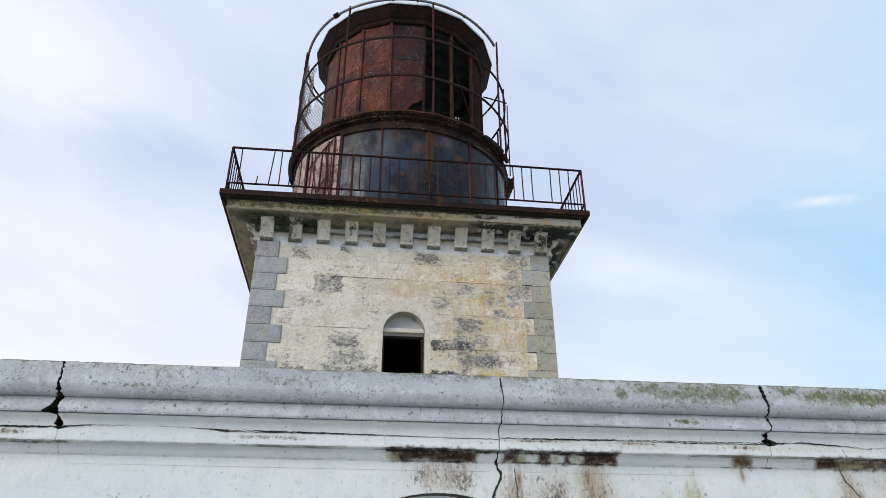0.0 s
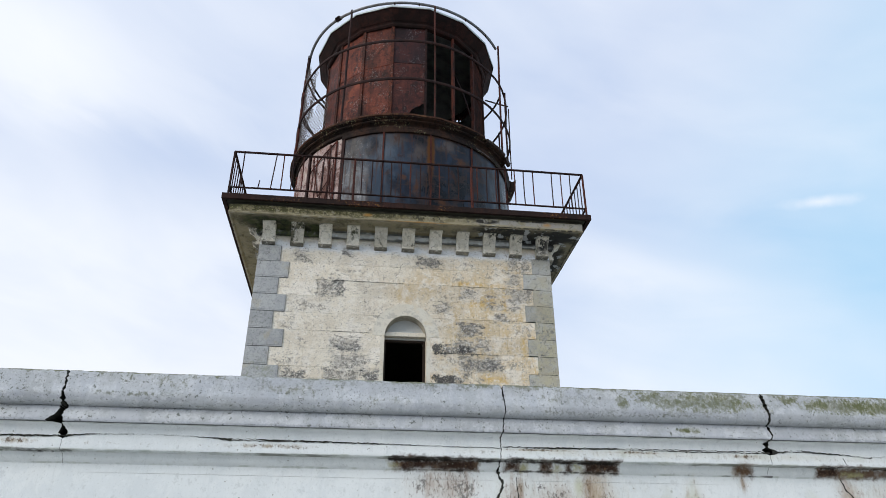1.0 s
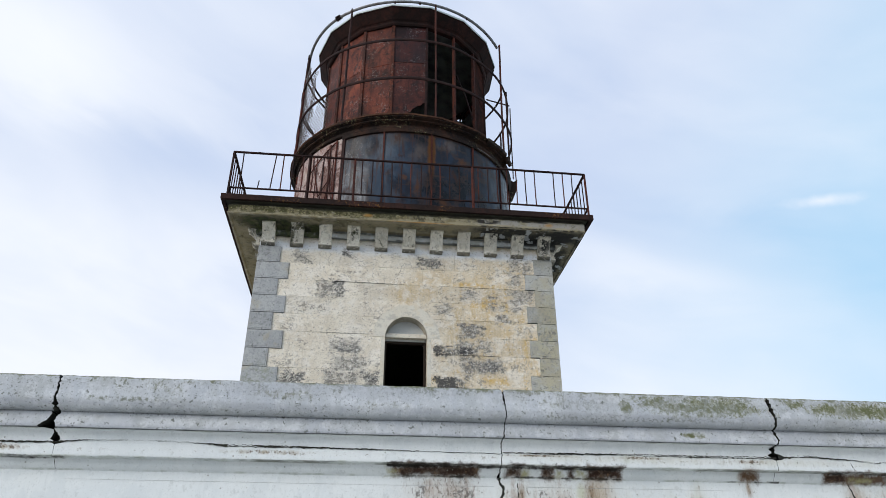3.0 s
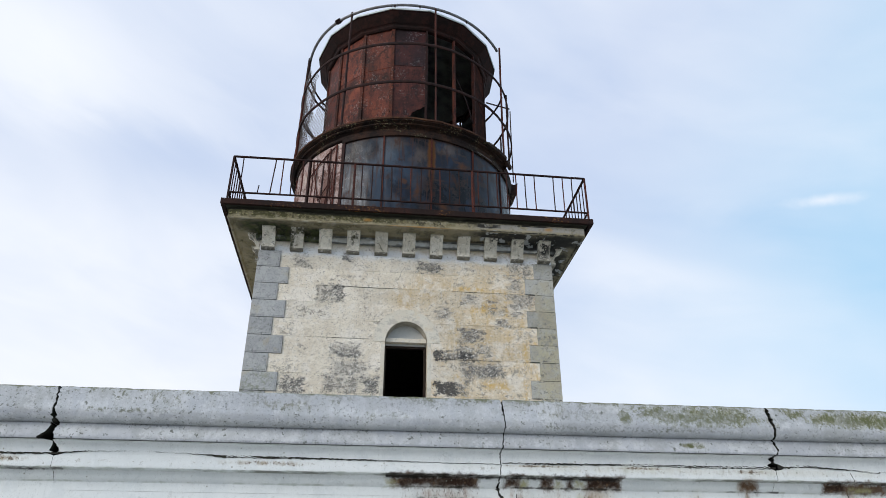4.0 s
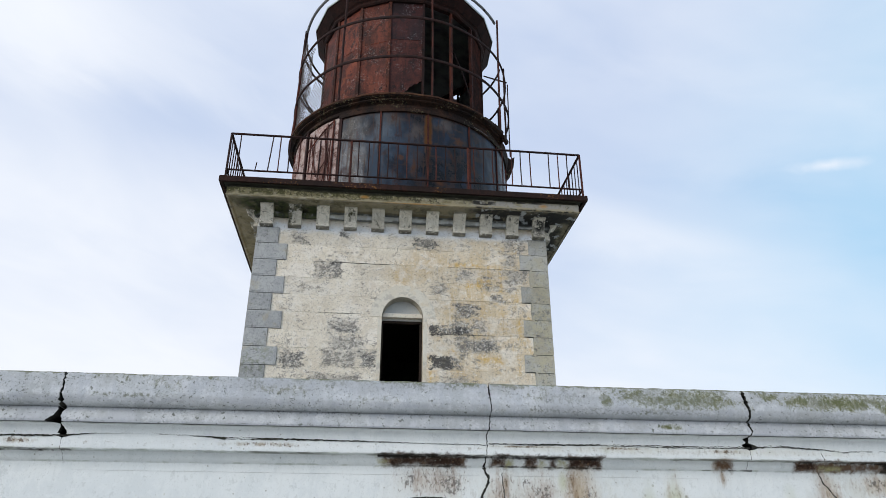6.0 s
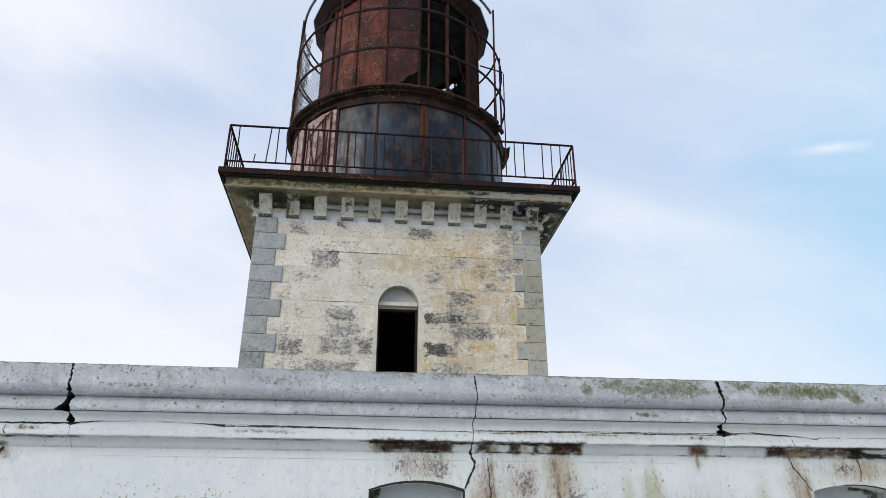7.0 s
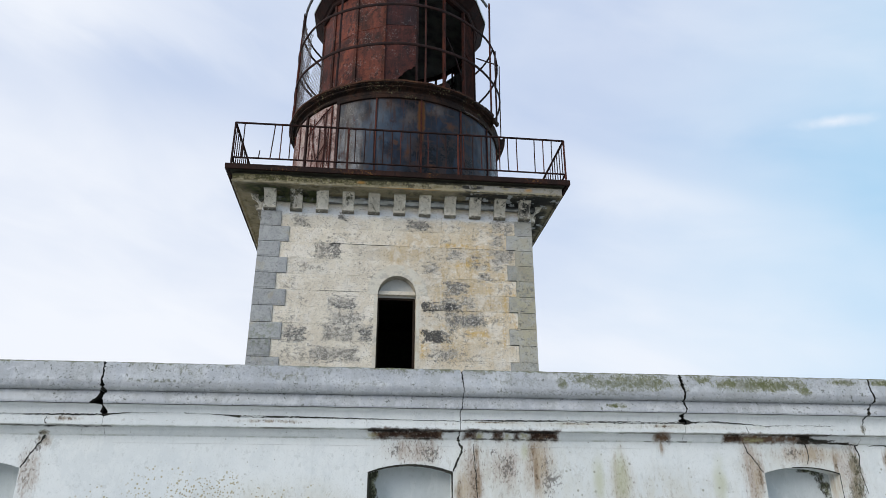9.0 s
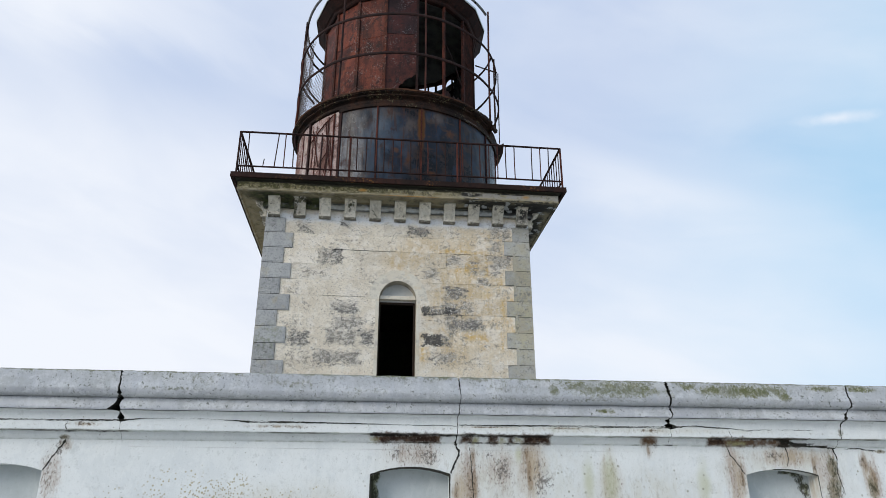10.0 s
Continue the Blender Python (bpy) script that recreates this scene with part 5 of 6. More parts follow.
crack_or_shade([(-1.12, 3.036), (-0.5, 3.036), (0.2, 3.030), (0.7, 3.022), (1.25, 3.020)], [0.018, 0.014, 0.010, 0.004, 0.004], 5.951, facade, 0.006, 0.006, 0.75)
crack_or_shade([(1.26, 3.030), (1.7, 3.030), (2.3, 3.036), (3.0, 3.034), (3.80, 3.036)], [0.008, 0.014, 0.012, 0.018, 0.016], 5.951, facade, 0.006, 0.006, 0.75)
crack_or_shade([(3.82, 3.05), (4.0, 3.06), (4.25, 3.045), (4.6, 3.03)], [0.05, 0.02, 0.012, 0.006], 5.949, facade, 0.006, 0.006, 0.75)

# shade and mould under the window arches and jambs, laid on as dark strips
for c, share, wide in ((WINDOWS[1], 0, 0.032), (WINDOWS[2], 3, 0.016)):
    span = range(share, 9)
    crack_or_shade([(c - HALF + 2 * HALF * k / 8, arch_z(c, -HALF + 2 * HALF * k / 8) - 0.003) for k in span], [wide * (0.5 + 0.5 * k / 8) for k in span], HY0, facade, 0.002, 0.001, 0.25)
    crack_or_shade([(c + HALF - 0.004, SPRINGS[c][0]), (c + HALF - 0.004, 2.2), (c + HALF - 0.004, 1.6)], [wide * 0.6, wide * 0.4, wide * 0.3], HY0, facade, 0.002, 0.002, 0.4)
crack_or_shade([(0.272, 2.49), (0.278, 2.3), (0.278, 1.9)], [0.014, 0.018, 0.014], HY0, facade, 0.002, 0.002, 0.4)

# ---- masonry tower ----
TX0, TX1, TY0, TY1, TZ = -2.245, 3.795, 12.50, 18.54, 8.95
DX0, DX1, DZ0, DSP, DCROWN = 0.362, 1.185, 4.42, 6.56, 6.995
tower = thing("lighthouse_tower", CX, CY, 0, "square stone lighthouse tower with peeling cream limewash and grey quoins", "tower")


def door_arch(r_add=0.0, n=18, z_add=0.0):
    mid, hw = (DX0 + DX1) / 2, (DX1 - DX0) / 2 + r_add
    top = DCROWN - DSP + r_add
    return [(mid - hw * math.cos(math.pi * k / n), DSP + top * math.sin(math.pi * k / n)) for k in range(n + 1)]


bm = bmesh.new()
prism(bm, [(TX0, 0), (DX0, 0), (DX0, TZ), (TX0, TZ)], TY0, TY0 + 0.8)
prism(bm, [(DX1, 0), (TX1, 0), (TX1, TZ), (DX1, TZ)], TY0, TY0 + 0.8)
prism(bm, [(DX0, 0), (DX1, 0), (DX1, DZ0), (DX0, DZ0)], TY0, TY0 + 0.8)
prism(bm, door_arch() + [(DX1, TZ), (DX0, TZ)], TY0, TY0 + 0.8)
box(bm, TX0, TX0 + 0.8, TY0 + 0.8, TY1, 0, TZ)
box(bm, TX1 - 0.8, TX1, TY0 + 0.8, TY1, 0, TZ)
box(bm, TX0 + 0.8, TX1 - 0.8, TY1 - 0.8, TY1, 0, TZ)
tower_wall = part("wall", bm, LIME, tower)
bm = bmesh.new()
box(bm, TX0 + 0.81, TX1 - 0.81, TY0 + 0.81, TY1 - 0.81, DZ0 - 0.2, DZ0)
part("inner_floor", bm, INNER, tower)
# dark lining and ceiling added so that the doorway looks black inside
bm = bmesh.new()
for a, b, c, d in ((TX0 + 0.81, TX0 + 0.85, TY0 + 0.86, TY1 - 0.86), (TX1 - 0.85, TX1 - 0.81, TY0 + 0.86, TY1 - 0.86), (TX0 + 0.81, TX1 - 0.81, TY1 - 0.85, TY1 - 0.81)):
    box(bm, a, b, c, d, DZ0 + 0.01, 8.9)
box(bm, TX0 + 0.86, TX1 - 0.86, TY0 + 0.86, TY1 - 0.86, 7.2, 7.35)
part("added_lining", bm, DARK, tower)
# smooth plaster round the doorway
soot = bmesh.new()
lo, hi = door_arch(-0.006), door_arch(-0.016)
strip = [[soot.verts.new((x, y, z)) for (x, z), y in ((a, TY0 - 0.012), (b, TY0 + 0.198))] for a, b in zip(lo, hi)]
for a, b in zip(strip, strip[1:]):
    soot.faces.new((a[0], b[0], b[1], a[1]))
part("arch_soffit", soot, SOOT, tower, "grimy underside of the doorway arch")
ARCH = 7
for k in range(ARCH):
    bm = bmesh.new()
    mid, hw, top = (DX0 + DX1) / 2, (DX1 - DX0) / 2, DCROWN - DSP
    t0, t1 = math.pi * k / ARCH + 0.0012, math.pi * (k + 1) / ARCH - 0.0012
    inner = [(mid - hw * math.cos(t0 + (t1 - t0) * i / 5), DSP + top * math.sin(t0 + (t1 - t0) * i / 5)) for i in range(6)]
    outer = [(mid - (hw + 0.245) * math.cos(t0 + (t1 - t0) * i / 5), DSP + (top + 0.245) * math.sin(t0 + (t1 - t0) * i / 5)) for i in range(5, -1, -1)]
    prism(bm, inner + outer, TY0 - 0.020 + 0.0015 * (k % 2), TY0 + 0.05)
    part("voussoir", bm, PLASTER, tower, "pale plastered stone of the doorway arch" if k == ARCH // 2 else "")
for a, b in ((DX0 - 0.075, DX0), (DX1, DX1 + 0.075)):
    bm = bmesh.new()
    prism(bm, [(a, DZ0), (b, DZ0), (b, DSP - 0.004), (a, DSP - 0.004)], TY0 - 0.0165, TY0 + 0.01)
    part("jamb_strip", bm, PLASTER, tower, "thin pale plaster edge of the doorway")
bm = bmesh.new()
prism(bm, [(x, z) for x, z in door_arch(-0.004)], TY0 + 0.20, TY0 + 0.34)
part("tympanum", bm, TYMPANUM, tower, "pale grey rendered infill under the arch")
bm = bmesh.new()
box(bm, DX0 + 0.003, DX1 - 0.003, TY0 + 0.09, TY0 + 0.32, DSP + 0.035, DSP + 0.12, 0.008)
part("lintel", bm, PLASTER, tower)
bm = bmesh.new()
box(bm, DX0 + 0.01, DX1 - 0.01, TY0 + 0.22, TY0 + 0.30, DSP - 0.04, DSP + 0.033)
box(bm, DX1 - 0.05, DX1 - 0.004, TY0 + 0.20, TY0 + 0.30, DZ0, DSP - 0.04)
box(bm, DX0 + 0.004, DX0 + 0.04, TY0 + 0.22, TY0 + 0.30, DZ0, DSP - 0.04)
part("door_frame", bm, TIMBER, tower, "bare brown timber frame of a missing door")

# gallery: slab, cavetto, iron edge, brackets
GX0, GX1, GY0, GY1, GZ = -3.000, 4.570, 11.780, 19.260, 9.175


def square_run(bm, profile):
    """A moulding run round the square tower: profile of (out from the tower face, z)."""
    rings = []
    for o, z in profile:
        rings.append([bm.verts.new(v) for v in ((TX0 - o, TY0 - o, z), (TX1 + o, TY0 - o, z), (TX1 + o, TY1 + o, z), (TX0 - o, TY1 + o, z))])
    for a, b in zip(rings, rings[1:]):
        for k in range(4):
            bm.faces.new((a[k], a[(k + 1) % 4], b[(k + 1) % 4], b[k]))
    return rings


bm = bmesh.new()
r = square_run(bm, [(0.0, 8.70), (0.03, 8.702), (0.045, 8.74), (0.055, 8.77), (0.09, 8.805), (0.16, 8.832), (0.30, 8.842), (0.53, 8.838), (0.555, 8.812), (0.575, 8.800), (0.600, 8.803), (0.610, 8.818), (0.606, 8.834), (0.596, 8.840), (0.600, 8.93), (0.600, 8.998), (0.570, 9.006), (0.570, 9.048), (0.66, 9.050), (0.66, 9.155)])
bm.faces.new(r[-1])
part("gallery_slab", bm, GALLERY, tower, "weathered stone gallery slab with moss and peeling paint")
bm = bmesh.new()
for a, b, c, d in ((GX0, GX1, GY0, GY0 + 0.012), (GX0, GX1, GY1 - 0.012, GY1), (GX0, GX0 + 0.012, GY0 + 0.012, GY1 - 0.012), (GX1 - 0.012, GX1, GY0 + 0.012, GY1 - 0.012)):
    box(bm, a, b, c, d, 9.058, 9.163)
for a, b, c, d in ((GX0, GX1, GY0, GY0 + 0.25), (GX0, GX1, GY1 - 0.25, GY1), (GX0, GX0 + 0.25, GY0 + 0.25, GY1 - 0.25), (GX1 - 0.25, GX1, GY0 + 0.25, GY1 - 0.25)):
    box(bm, a, b, c, d, 9.1635, 9.175)
for a, b, c, d in ((GX0 + 0.012, GX1 - 0.012, GY0 + 0.012, GY0 + 0.075), (GX0 + 0.012, GX0 + 0.075, GY0 + 0.075, GY1 - 0.03), (GX1 - 0.075, GX1 - 0.012, GY0 + 0.075, GY1 - 0.03)):
    box(bm, a, b, c, d, 9.059, 9.067)
part("edge_iron", bm, EDGE, tower, "rusty iron angle along the slab edge")


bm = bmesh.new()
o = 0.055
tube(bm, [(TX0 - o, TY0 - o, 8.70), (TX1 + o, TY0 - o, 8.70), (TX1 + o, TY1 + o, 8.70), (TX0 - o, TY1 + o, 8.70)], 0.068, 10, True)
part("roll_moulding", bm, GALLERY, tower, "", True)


def bracket_mesh():
    """A console: a tall block whose face swells outward near its top."""
    bm = bmesh.new()
    w = 0.132
    prof = [(0.0, 8.425), (0.095, 8.430), (0.118, 8.442), (0.120, 8.492), (0.084, 8.500), (0.090, 8.55), (0.112, 8.62), (0.150, 8.70), (0.205, 8.765), (0.262, 8.803), (0.290, 8.815), (0.292, 8.846), (0.0, 8.846)]
    a = [bm.verts.new((-w, -o, z)) for o, z in prof]
    b = [bm.verts.new((w, -o, z)) for o, z in prof]
    bm.faces.new(a)
    bm.faces.new(b[::-1])
    m = len(prof)
    for k in range(m):
        bm.faces.new((a[k], b[k], b[(k + 1) % m], a[(k + 1) % m]))
    bmesh.ops.recalc_face_normals(bm, faces=bm.faces[:])
    bmesh.ops.bevel(bm, geom=[e for e in bm.edges if abs(e.verts[0].co.x - e.verts[1].co.x) < 1e-6 and e.verts[0].co.y < -0.05], offset=0.008, segments=1, affect="EDGES")
    me = bpy.data.meshes.new("corbel")
    bm.to_mesh(me)
    bm.free()
    me.materials.append(CORBEL)
    return me


corbel = bracket_mesh()
STEP = (TX1 - TX0 - 0.33) / 10
for k in range(11):
    at = TX0 + 0.165 + STEP * k
    off = at - (TX0 + TX1) / 2
    for turn, (x, y) in ((0, (at, TY0)), (180, (at, TY1)), (-90, (TX0, CY + 0.01 + off)), (90, (TX1, CY + 0.01 + off))):
        ob = new("corbel", corbel)
        ob.matrix_basis = pose(x, y, 0, 0, 0, turn)
        hang(ob, tower)

# ---- lantern ----
lantern = thing("lantern_room", CX, CY, GZ, "rusted iron lighthouse lantern with a dark round base and broken panels", "lantern")
DRUM_R, LANT_R = 2.80, 2.265
VERT = [-12.5 + 22.5 * k for k in range(-3, 13)]
SHIFTED = {-57.5: -55.0, -35.0: -33.0, 32.5: 30.6, 55.0: 51.0, 77.5: 74.0}


def seam(a):
    """The angle at which the seam numbered by its even angle really stands."""
    return SHIFTED.get(a, a)


def plate(bm, r, a0, a1, z0, z1, thick=0.014, n=5, bulge=0.0):
    prof = [(r, z0), (r, z1), (r - thick, z1), (r - thick, z0)]
    if bulge:
        zs = [z0 + (z1 - z0) * k / 6 for k in range(7)]
        prof = [(r + bulge * math.sin(math.pi * k / 6), z) for k, z in enumerate(zs)] + [(r - thick, z1), (r - thick, z0)]
    lathe(bm, prof, a0, a1, n)


base = bmesh.new()
lathe(base, [(2.79, 9.157), (2.86, 9.157), (2.87, 9.21), (2.83, 9.26), (2.79, 9.26)], 0, 360, 64)
part("base_ring", base, BAR, lantern, "", True)
for k, a in enumerate(VERT):
    b = a + 22.5
    if a == -57.5:
        continue
    bm = bmesh.new()
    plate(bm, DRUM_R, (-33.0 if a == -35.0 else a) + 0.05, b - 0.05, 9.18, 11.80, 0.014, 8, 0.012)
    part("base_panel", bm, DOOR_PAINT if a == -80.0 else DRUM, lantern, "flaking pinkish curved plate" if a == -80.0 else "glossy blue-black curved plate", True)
for a in VERT:
    bm = bmesh.new()
    w = 1.5 if a in (-35.0, -57.5) else 0.75
    at = -33.2 if a == -35.0 else a
    lathe(bm, [(2.80, 9.18), (2.835, 9.18), (2.835, 11.80), (2.80, 11.80)], at - w / 2, at + w / 2, 2)
    part("rib", bm, BAR if a in (-35.0, -57.5) else BAR_RED, lantern)
bm = bmesh.new()
lathe(bm, [(2.80, 11.70), (2.842, 11.70), (2.848, 11.715), (2.842, 11.80), (2.80, 11.80)], -34, 84, 48)
part("top_band", bm, LEDGE, lantern, "brown rusted band along the top of the base", True)
# the service door in the base, with its loose battens
bm = bmesh.new()
plate(bm, DRUM_R - 0.02, -57.0, -33.6, 9.18, 11.78, 0.03, 8)
door = part("service_door", bm, DOOR_PAINT, lantern, "flaking pinkish metal door with crossed battens", True)
for (a0, z0), (a1, z1), w in (((-54, 11.55), (-47.5, 10.35), 0.022), ((-47.5, 10.35), (-40, 10.75), 0.022), ((-43.5, 11.6), (-38.5, 10.1), 0.022), ((-45, 9.5), (-39.5, 11.0), 0.018),
                               ((-51, 9.4), (-50.4, 11.6), 0.02), ((-46, 9.4), (-45.6, 11.3), 0.02), ((-41.5, 9.4), (-41.2, 11.7), 0.028), ((-37.6, 9.3), (-37.4, 11.75), 0.035), ((-56, 11.2), (-37, 11.74), 0.03)):
    bm = bmesh.new()
    tube(bm, [P(DRUM_R + 0.012, a0 + (a1 - a0) * t / 5, z0 + (z1 - z0) * t / 5) for t in range(6)], w * 0.62, 6, False, 0.8)
    part("batten", bm, BAR_RED, door)
# arched vent in the base, its dark inside drawn as a flat patch
bm = bmesh.new()
arc = [(-77.0 + 3.2 * (1 - math.cos(math.pi * k / 10)), 11.05 + 0.28 * math.sin(math.pi * k / 10)) for k in range(11)]
ring = [bm.verts.new(P(DRUM_R + 0.016, a, z)) for a, z in [(-77.0, 9.5)] + arc + [(-70.6, 9.5)]]
bm.faces.new(ring)
part("vent_opening", bm, DARK, lantern)
bm = bmesh.new()
tube(bm, [P(DRUM_R + 0.02, a, z) for a, z in [(-77.0, 9.4)] + arc + [(-70.6, 9.4)]], 0.03, 6)
part("vent_surround", bm, DOOR_PAINT, lantern)

bm = bmesh.new()
torn = [(3.55, 11.45), (3.60, 11.55), (3.74, 11.74), (3.83, 11.98), (3.87, 12.32), (3.76, 12.24), (3.69, 12.28), (3.62, 12.34), (3.55, 12.1)]
prism(bm, torn, 15.24, 15.42)
part("torn_plate", bm, LEDGE, lantern, "torn rusty ledge plate bent down over the round base")
# flared ledge between base and glazing storey
wob = lambda ang, r: (0.018 * noise.noise(Vector((ang * 0.09, r, 1))) + 0.012 * noise.noise(Vector((ang * 0.4, r, 5)))) if r > 2.88 else 0.0
bm = bmesh.new()
lathe(bm, [(2.78, 11.80), (2.835, 11.81), (2.84, 11.85), (2.815, 11.87), (2.80, 11.93), (2.84, 11.975), (2.91, 12.01), (2.97, 12.03), (2.99, 12.035), (2.995, 12.065), (2.98, 12.08), (2.94, 12.085), (2.60, 12.09), (2.20, 12.095), (2.20, 11.97), (2.70, 11.92)], 87, 421, 120, True, wob)
ledge = part("ledge", bm, LEDGE, lantern, "rusted flared walkway ledge with mossy dents", True)
bm = bmesh.new()
lathe(bm, [(2.985, 12.06), (3.015, 12.06), (3.02, 12.10), (2.985, 12.11)], -180, 38, 90, True, wob)
part("ledge_lip", bm, LIP, ledge)
bm = bmesh.new()
lathe(bm, [(2.875, 11.975), (2.90, 11.96), (2.925, 11.975), (2.92, 12.005), (2.89, 12.005)], -180, 55, 90, True, wob)
part("ledge_bead", bm, LEDGE, ledge)
bm = bmesh.new()
for a0, a1, dz in ((40, 47, -0.01), (48, 56, 0.03), (57, 63, -0.03)):
    lathe(bm, [(2.94, 11.98 + dz), (3.01, 12.01 + dz), (3.02, 12.09 + dz), (2.96, 12.11 + dz)], a0, a1, 6, True, wob)
part("broken_lip", bm, LEDGE, ledge, "torn lip plates")
# a glint near the top of the base, modelled as a thin grey strip
bm = bmesh.new()
lathe(bm, [(2.84, 11.735), (2.85, 11.735), (2.852, 11.747), (2.84, 11.75)], 35, 46, 8)
part("glint_strip", bm, WIRE, ledge, "thin grey strip standing in for a glint")
bm = bmesh.new()
lathe(bm, [(2.78, 11.80), (2.84, 11.80), (2.85, 11.86), (2.90, 11.97), (2.86, 12.03), (2.20, 12.08), (2.20, 12.0)], 60, 88, 12, True, wob)
part("ledge_stump", bm, LEDGE, ledge, "rusted stump of the ledge where the lip has broken off", True)

# glazing storey: sixteen flat bays
GZ0, GZ1 = 12.08, 15.72
for a in VERT:
    bm = bmesh.new()
    o, i = P(LANT_R + 0.022, seam(a), 0), P(LANT_R - 0.06, seam(a), 0)
    side = (P(1, seam(a) + 90, 0) - P(0, 0, 0)).normalized() * (0.042 if a < 0 else 0.026)
    for z0, z1 in ((GZ0, GZ1),):
        c = [o - side, o + side, i + side, i - side]
        lo, hi = [bm.verts.new((p.x, p.y, z0)) for p in c], [bm.verts.new((p.x, p.y, z1)) for p in c]
        bm.faces.new(lo[::-1])
        bm.faces.new(hi)
        for k in range(4):
            bm.faces.new((lo[k], lo[(k + 1) % 4], hi[(k + 1) % 4], hi[k]))
    mullion = part("mullion", bm, STRIP if a < 0 else BAR_RED if 20 < a < 60 else BAR, lantern)
    if -70 < a < 60:
        # a worn row of rivet heads down each cover strip
        bm = bmesh.new()
        rows = random.Random(int(a * 10))
        for k in range(26):
            z = GZ0 + 0.12 + 0.135 * k + rows.uniform(-0.012, 0.012)
            if z < GZ1 - 0.1 and rows.random() < 0.5:
                c = P(LANT_R + 0.022, seam(a), z) + side * rows.choice((-0.45, 0.45, 0.3))
                bmesh.ops.create_icosphere(bm, subdivisions=1, radius=rows.uniform(0.010, 0.018), matrix=Matrix.Translation(c))
        tagged(part("rivets", bm, BAR, mullion), "dark rusted rivet heads", kind="stuff")


def bay(a, outline, label="", material=None):
    """A flat plate in the bay that begins at angle a: outline of (share of its width, z)."""
    bm = bmesh.new()
    p, q = P(LANT_R - 0.012, seam(a), 0), P(LANT_R - 0.012, seam(a + 22.5), 0)
    inward = (Vector((CX, CY, 0)) - (p + q) / 2).normalized() * 0.012
    f = [bm.verts.new((p.lerp(q, s).x, p.lerp(q, s).y, z)) for s, z in outline]
    b = [bm.verts.new((p.lerp(q, s).x + inward.x, p.lerp(q, s).y + inward.y, z)) for s, z in outline]
    bm.faces.new(f)
    bm.faces.new(b[::-1])
    m = len(f)
    for k in range(m):
        bm.faces.new((f[k], b[k], b[(k + 1) % m], f[(k + 1) % m]))
    part("panel", bm, material or RED, lantern, label)


OPEN_BAYS = (10.0, 32.5)
rng = random.Random(5)
for a in VERT:
    if a in OPEN_BAYS:
        if a == 32.5:
            bay(a, [(0.04, GZ0), (1, GZ0), (1, 12.92), (0.86, 12.86), (0.74, 12.92), (0.6, 12.80), (0.48, 12.88), (0.36, 12.74), (0.24, 12.92), (0.12, 12.90), (0.05, 12.98)], "jagged stump of a rusty panel", HOOD)
        continue
    if a == 145.0:
        teeth = [(s / 12, 15.66 + rng.uniform(-0.03, 0.03)) for s in range(12, -1, -1)]
        bay(a, [(0, GZ1), (1, GZ1)] + teeth, "torn rusty panel remnant")
        bay(a, [(0, GZ0), (1, GZ0)] + [(s / 8, 15.2 + rng.uniform(-0.05, 0.04)) for s in range(8, -1, -1)], "torn rusty panel remnant")
        continue
    if a == 122.5:
        bay(a, [(0, GZ1), (1, GZ1), (1, 15.62), (0.86, 15.60), (0.74, 15.57), (0.62, 15.55), (0.56, 15.40), (0.52, 15.38), (0.46, 15.55), (0.38, 15.60), (0.26, 15.59), (0.14, 15.52), (0.08, 15.40), (0, 15.36)], "torn rusty panel remnant")
        bay(a, [(0, GZ0), (1, GZ0), (1, 15.25), (0.8, 15.28), (0.6, 15.36), (0.5, 15.385), (0.36, 15.38), (0.22, 15.36), (0.1, 15.395), (0, 15.355)], "torn rusty panel remnant")
        continue
    tone = PURPLE if a == -12.5 else OXIDE if a == 55.0 else RED
    cut = 14.25 + rng.uniform(-0.25, 0.2)
    if a == -12.5:
        low = [(0, GZ0), (0.42, GZ0), (0.45, 12.70), (0.50, 12.78), (0.56, 12.80), (0.61, 12.90), (0.67, 12.92), (0.74, 13.00), (0.83, 13.01), (0.90, 13.09), (1, 13.11), (1, cut - 0.006), (0, cut - 0.006)]
        bay(a, low, "rusty panel with its lower corner eaten away", PLUM)
    else:
        bay(a, [(0, GZ0), (1, GZ0), (1, cut - 0.006), (0, cut - 0.006)], "", tone)
    bay(a, [(0, cut), (1, cut), (1, GZ1), (0, GZ1)], "", tone)
    bm = bmesh.new()
    p, q = P(LANT_R - 0.012, seam(a), cut - 0.003), P(LANT_R - 0.012, seam(a + 22.5), cut - 0.003)
    tube(bm, [p.lerp(q, 0.02), p.lerp(q, 0.5), p.lerp(q, 0.98)], 0.012, 6)
    part("lap_strip", bm, tone, lantern)
# a bar left hanging in the open bays
bm = bmesh.new()
tube(bm, [P(LANT_R - 0.03, 33, 14.4), P(LANT_R - 0.04, 42, 13.9), P(LANT_R - 0.03, 54, 13.1)], 0.02, 6)
part("bent_bar", bm, BAR, lantern)
# hood and roof
bm = bmesh.new()
lathe(bm, [(2.20, 15.66), (2.31, 15.66), (2.34, 15.70), (2.34, 15.76), (2.37, 15.80), (2.385, 15.80), (2.58, 16.02), (2.602, 16.03), (2.602, 16.05), (2.20, 16.055)], -12.5, 347.5, 16)
hood = part("hood", bm, HOOD, lantern, "sixteen-sided flaring rust-brown hood")
bm = bmesh.new()
lathe(bm, [(2.55, 16.057), (2.612, 16.057), (2.617, 16.10), (2.55, 16.105)], -12.5, 347.5, 16)
part("gutter_rim", bm, ZINC, hood, "pale zinc rim")
bm = bmesh.new()
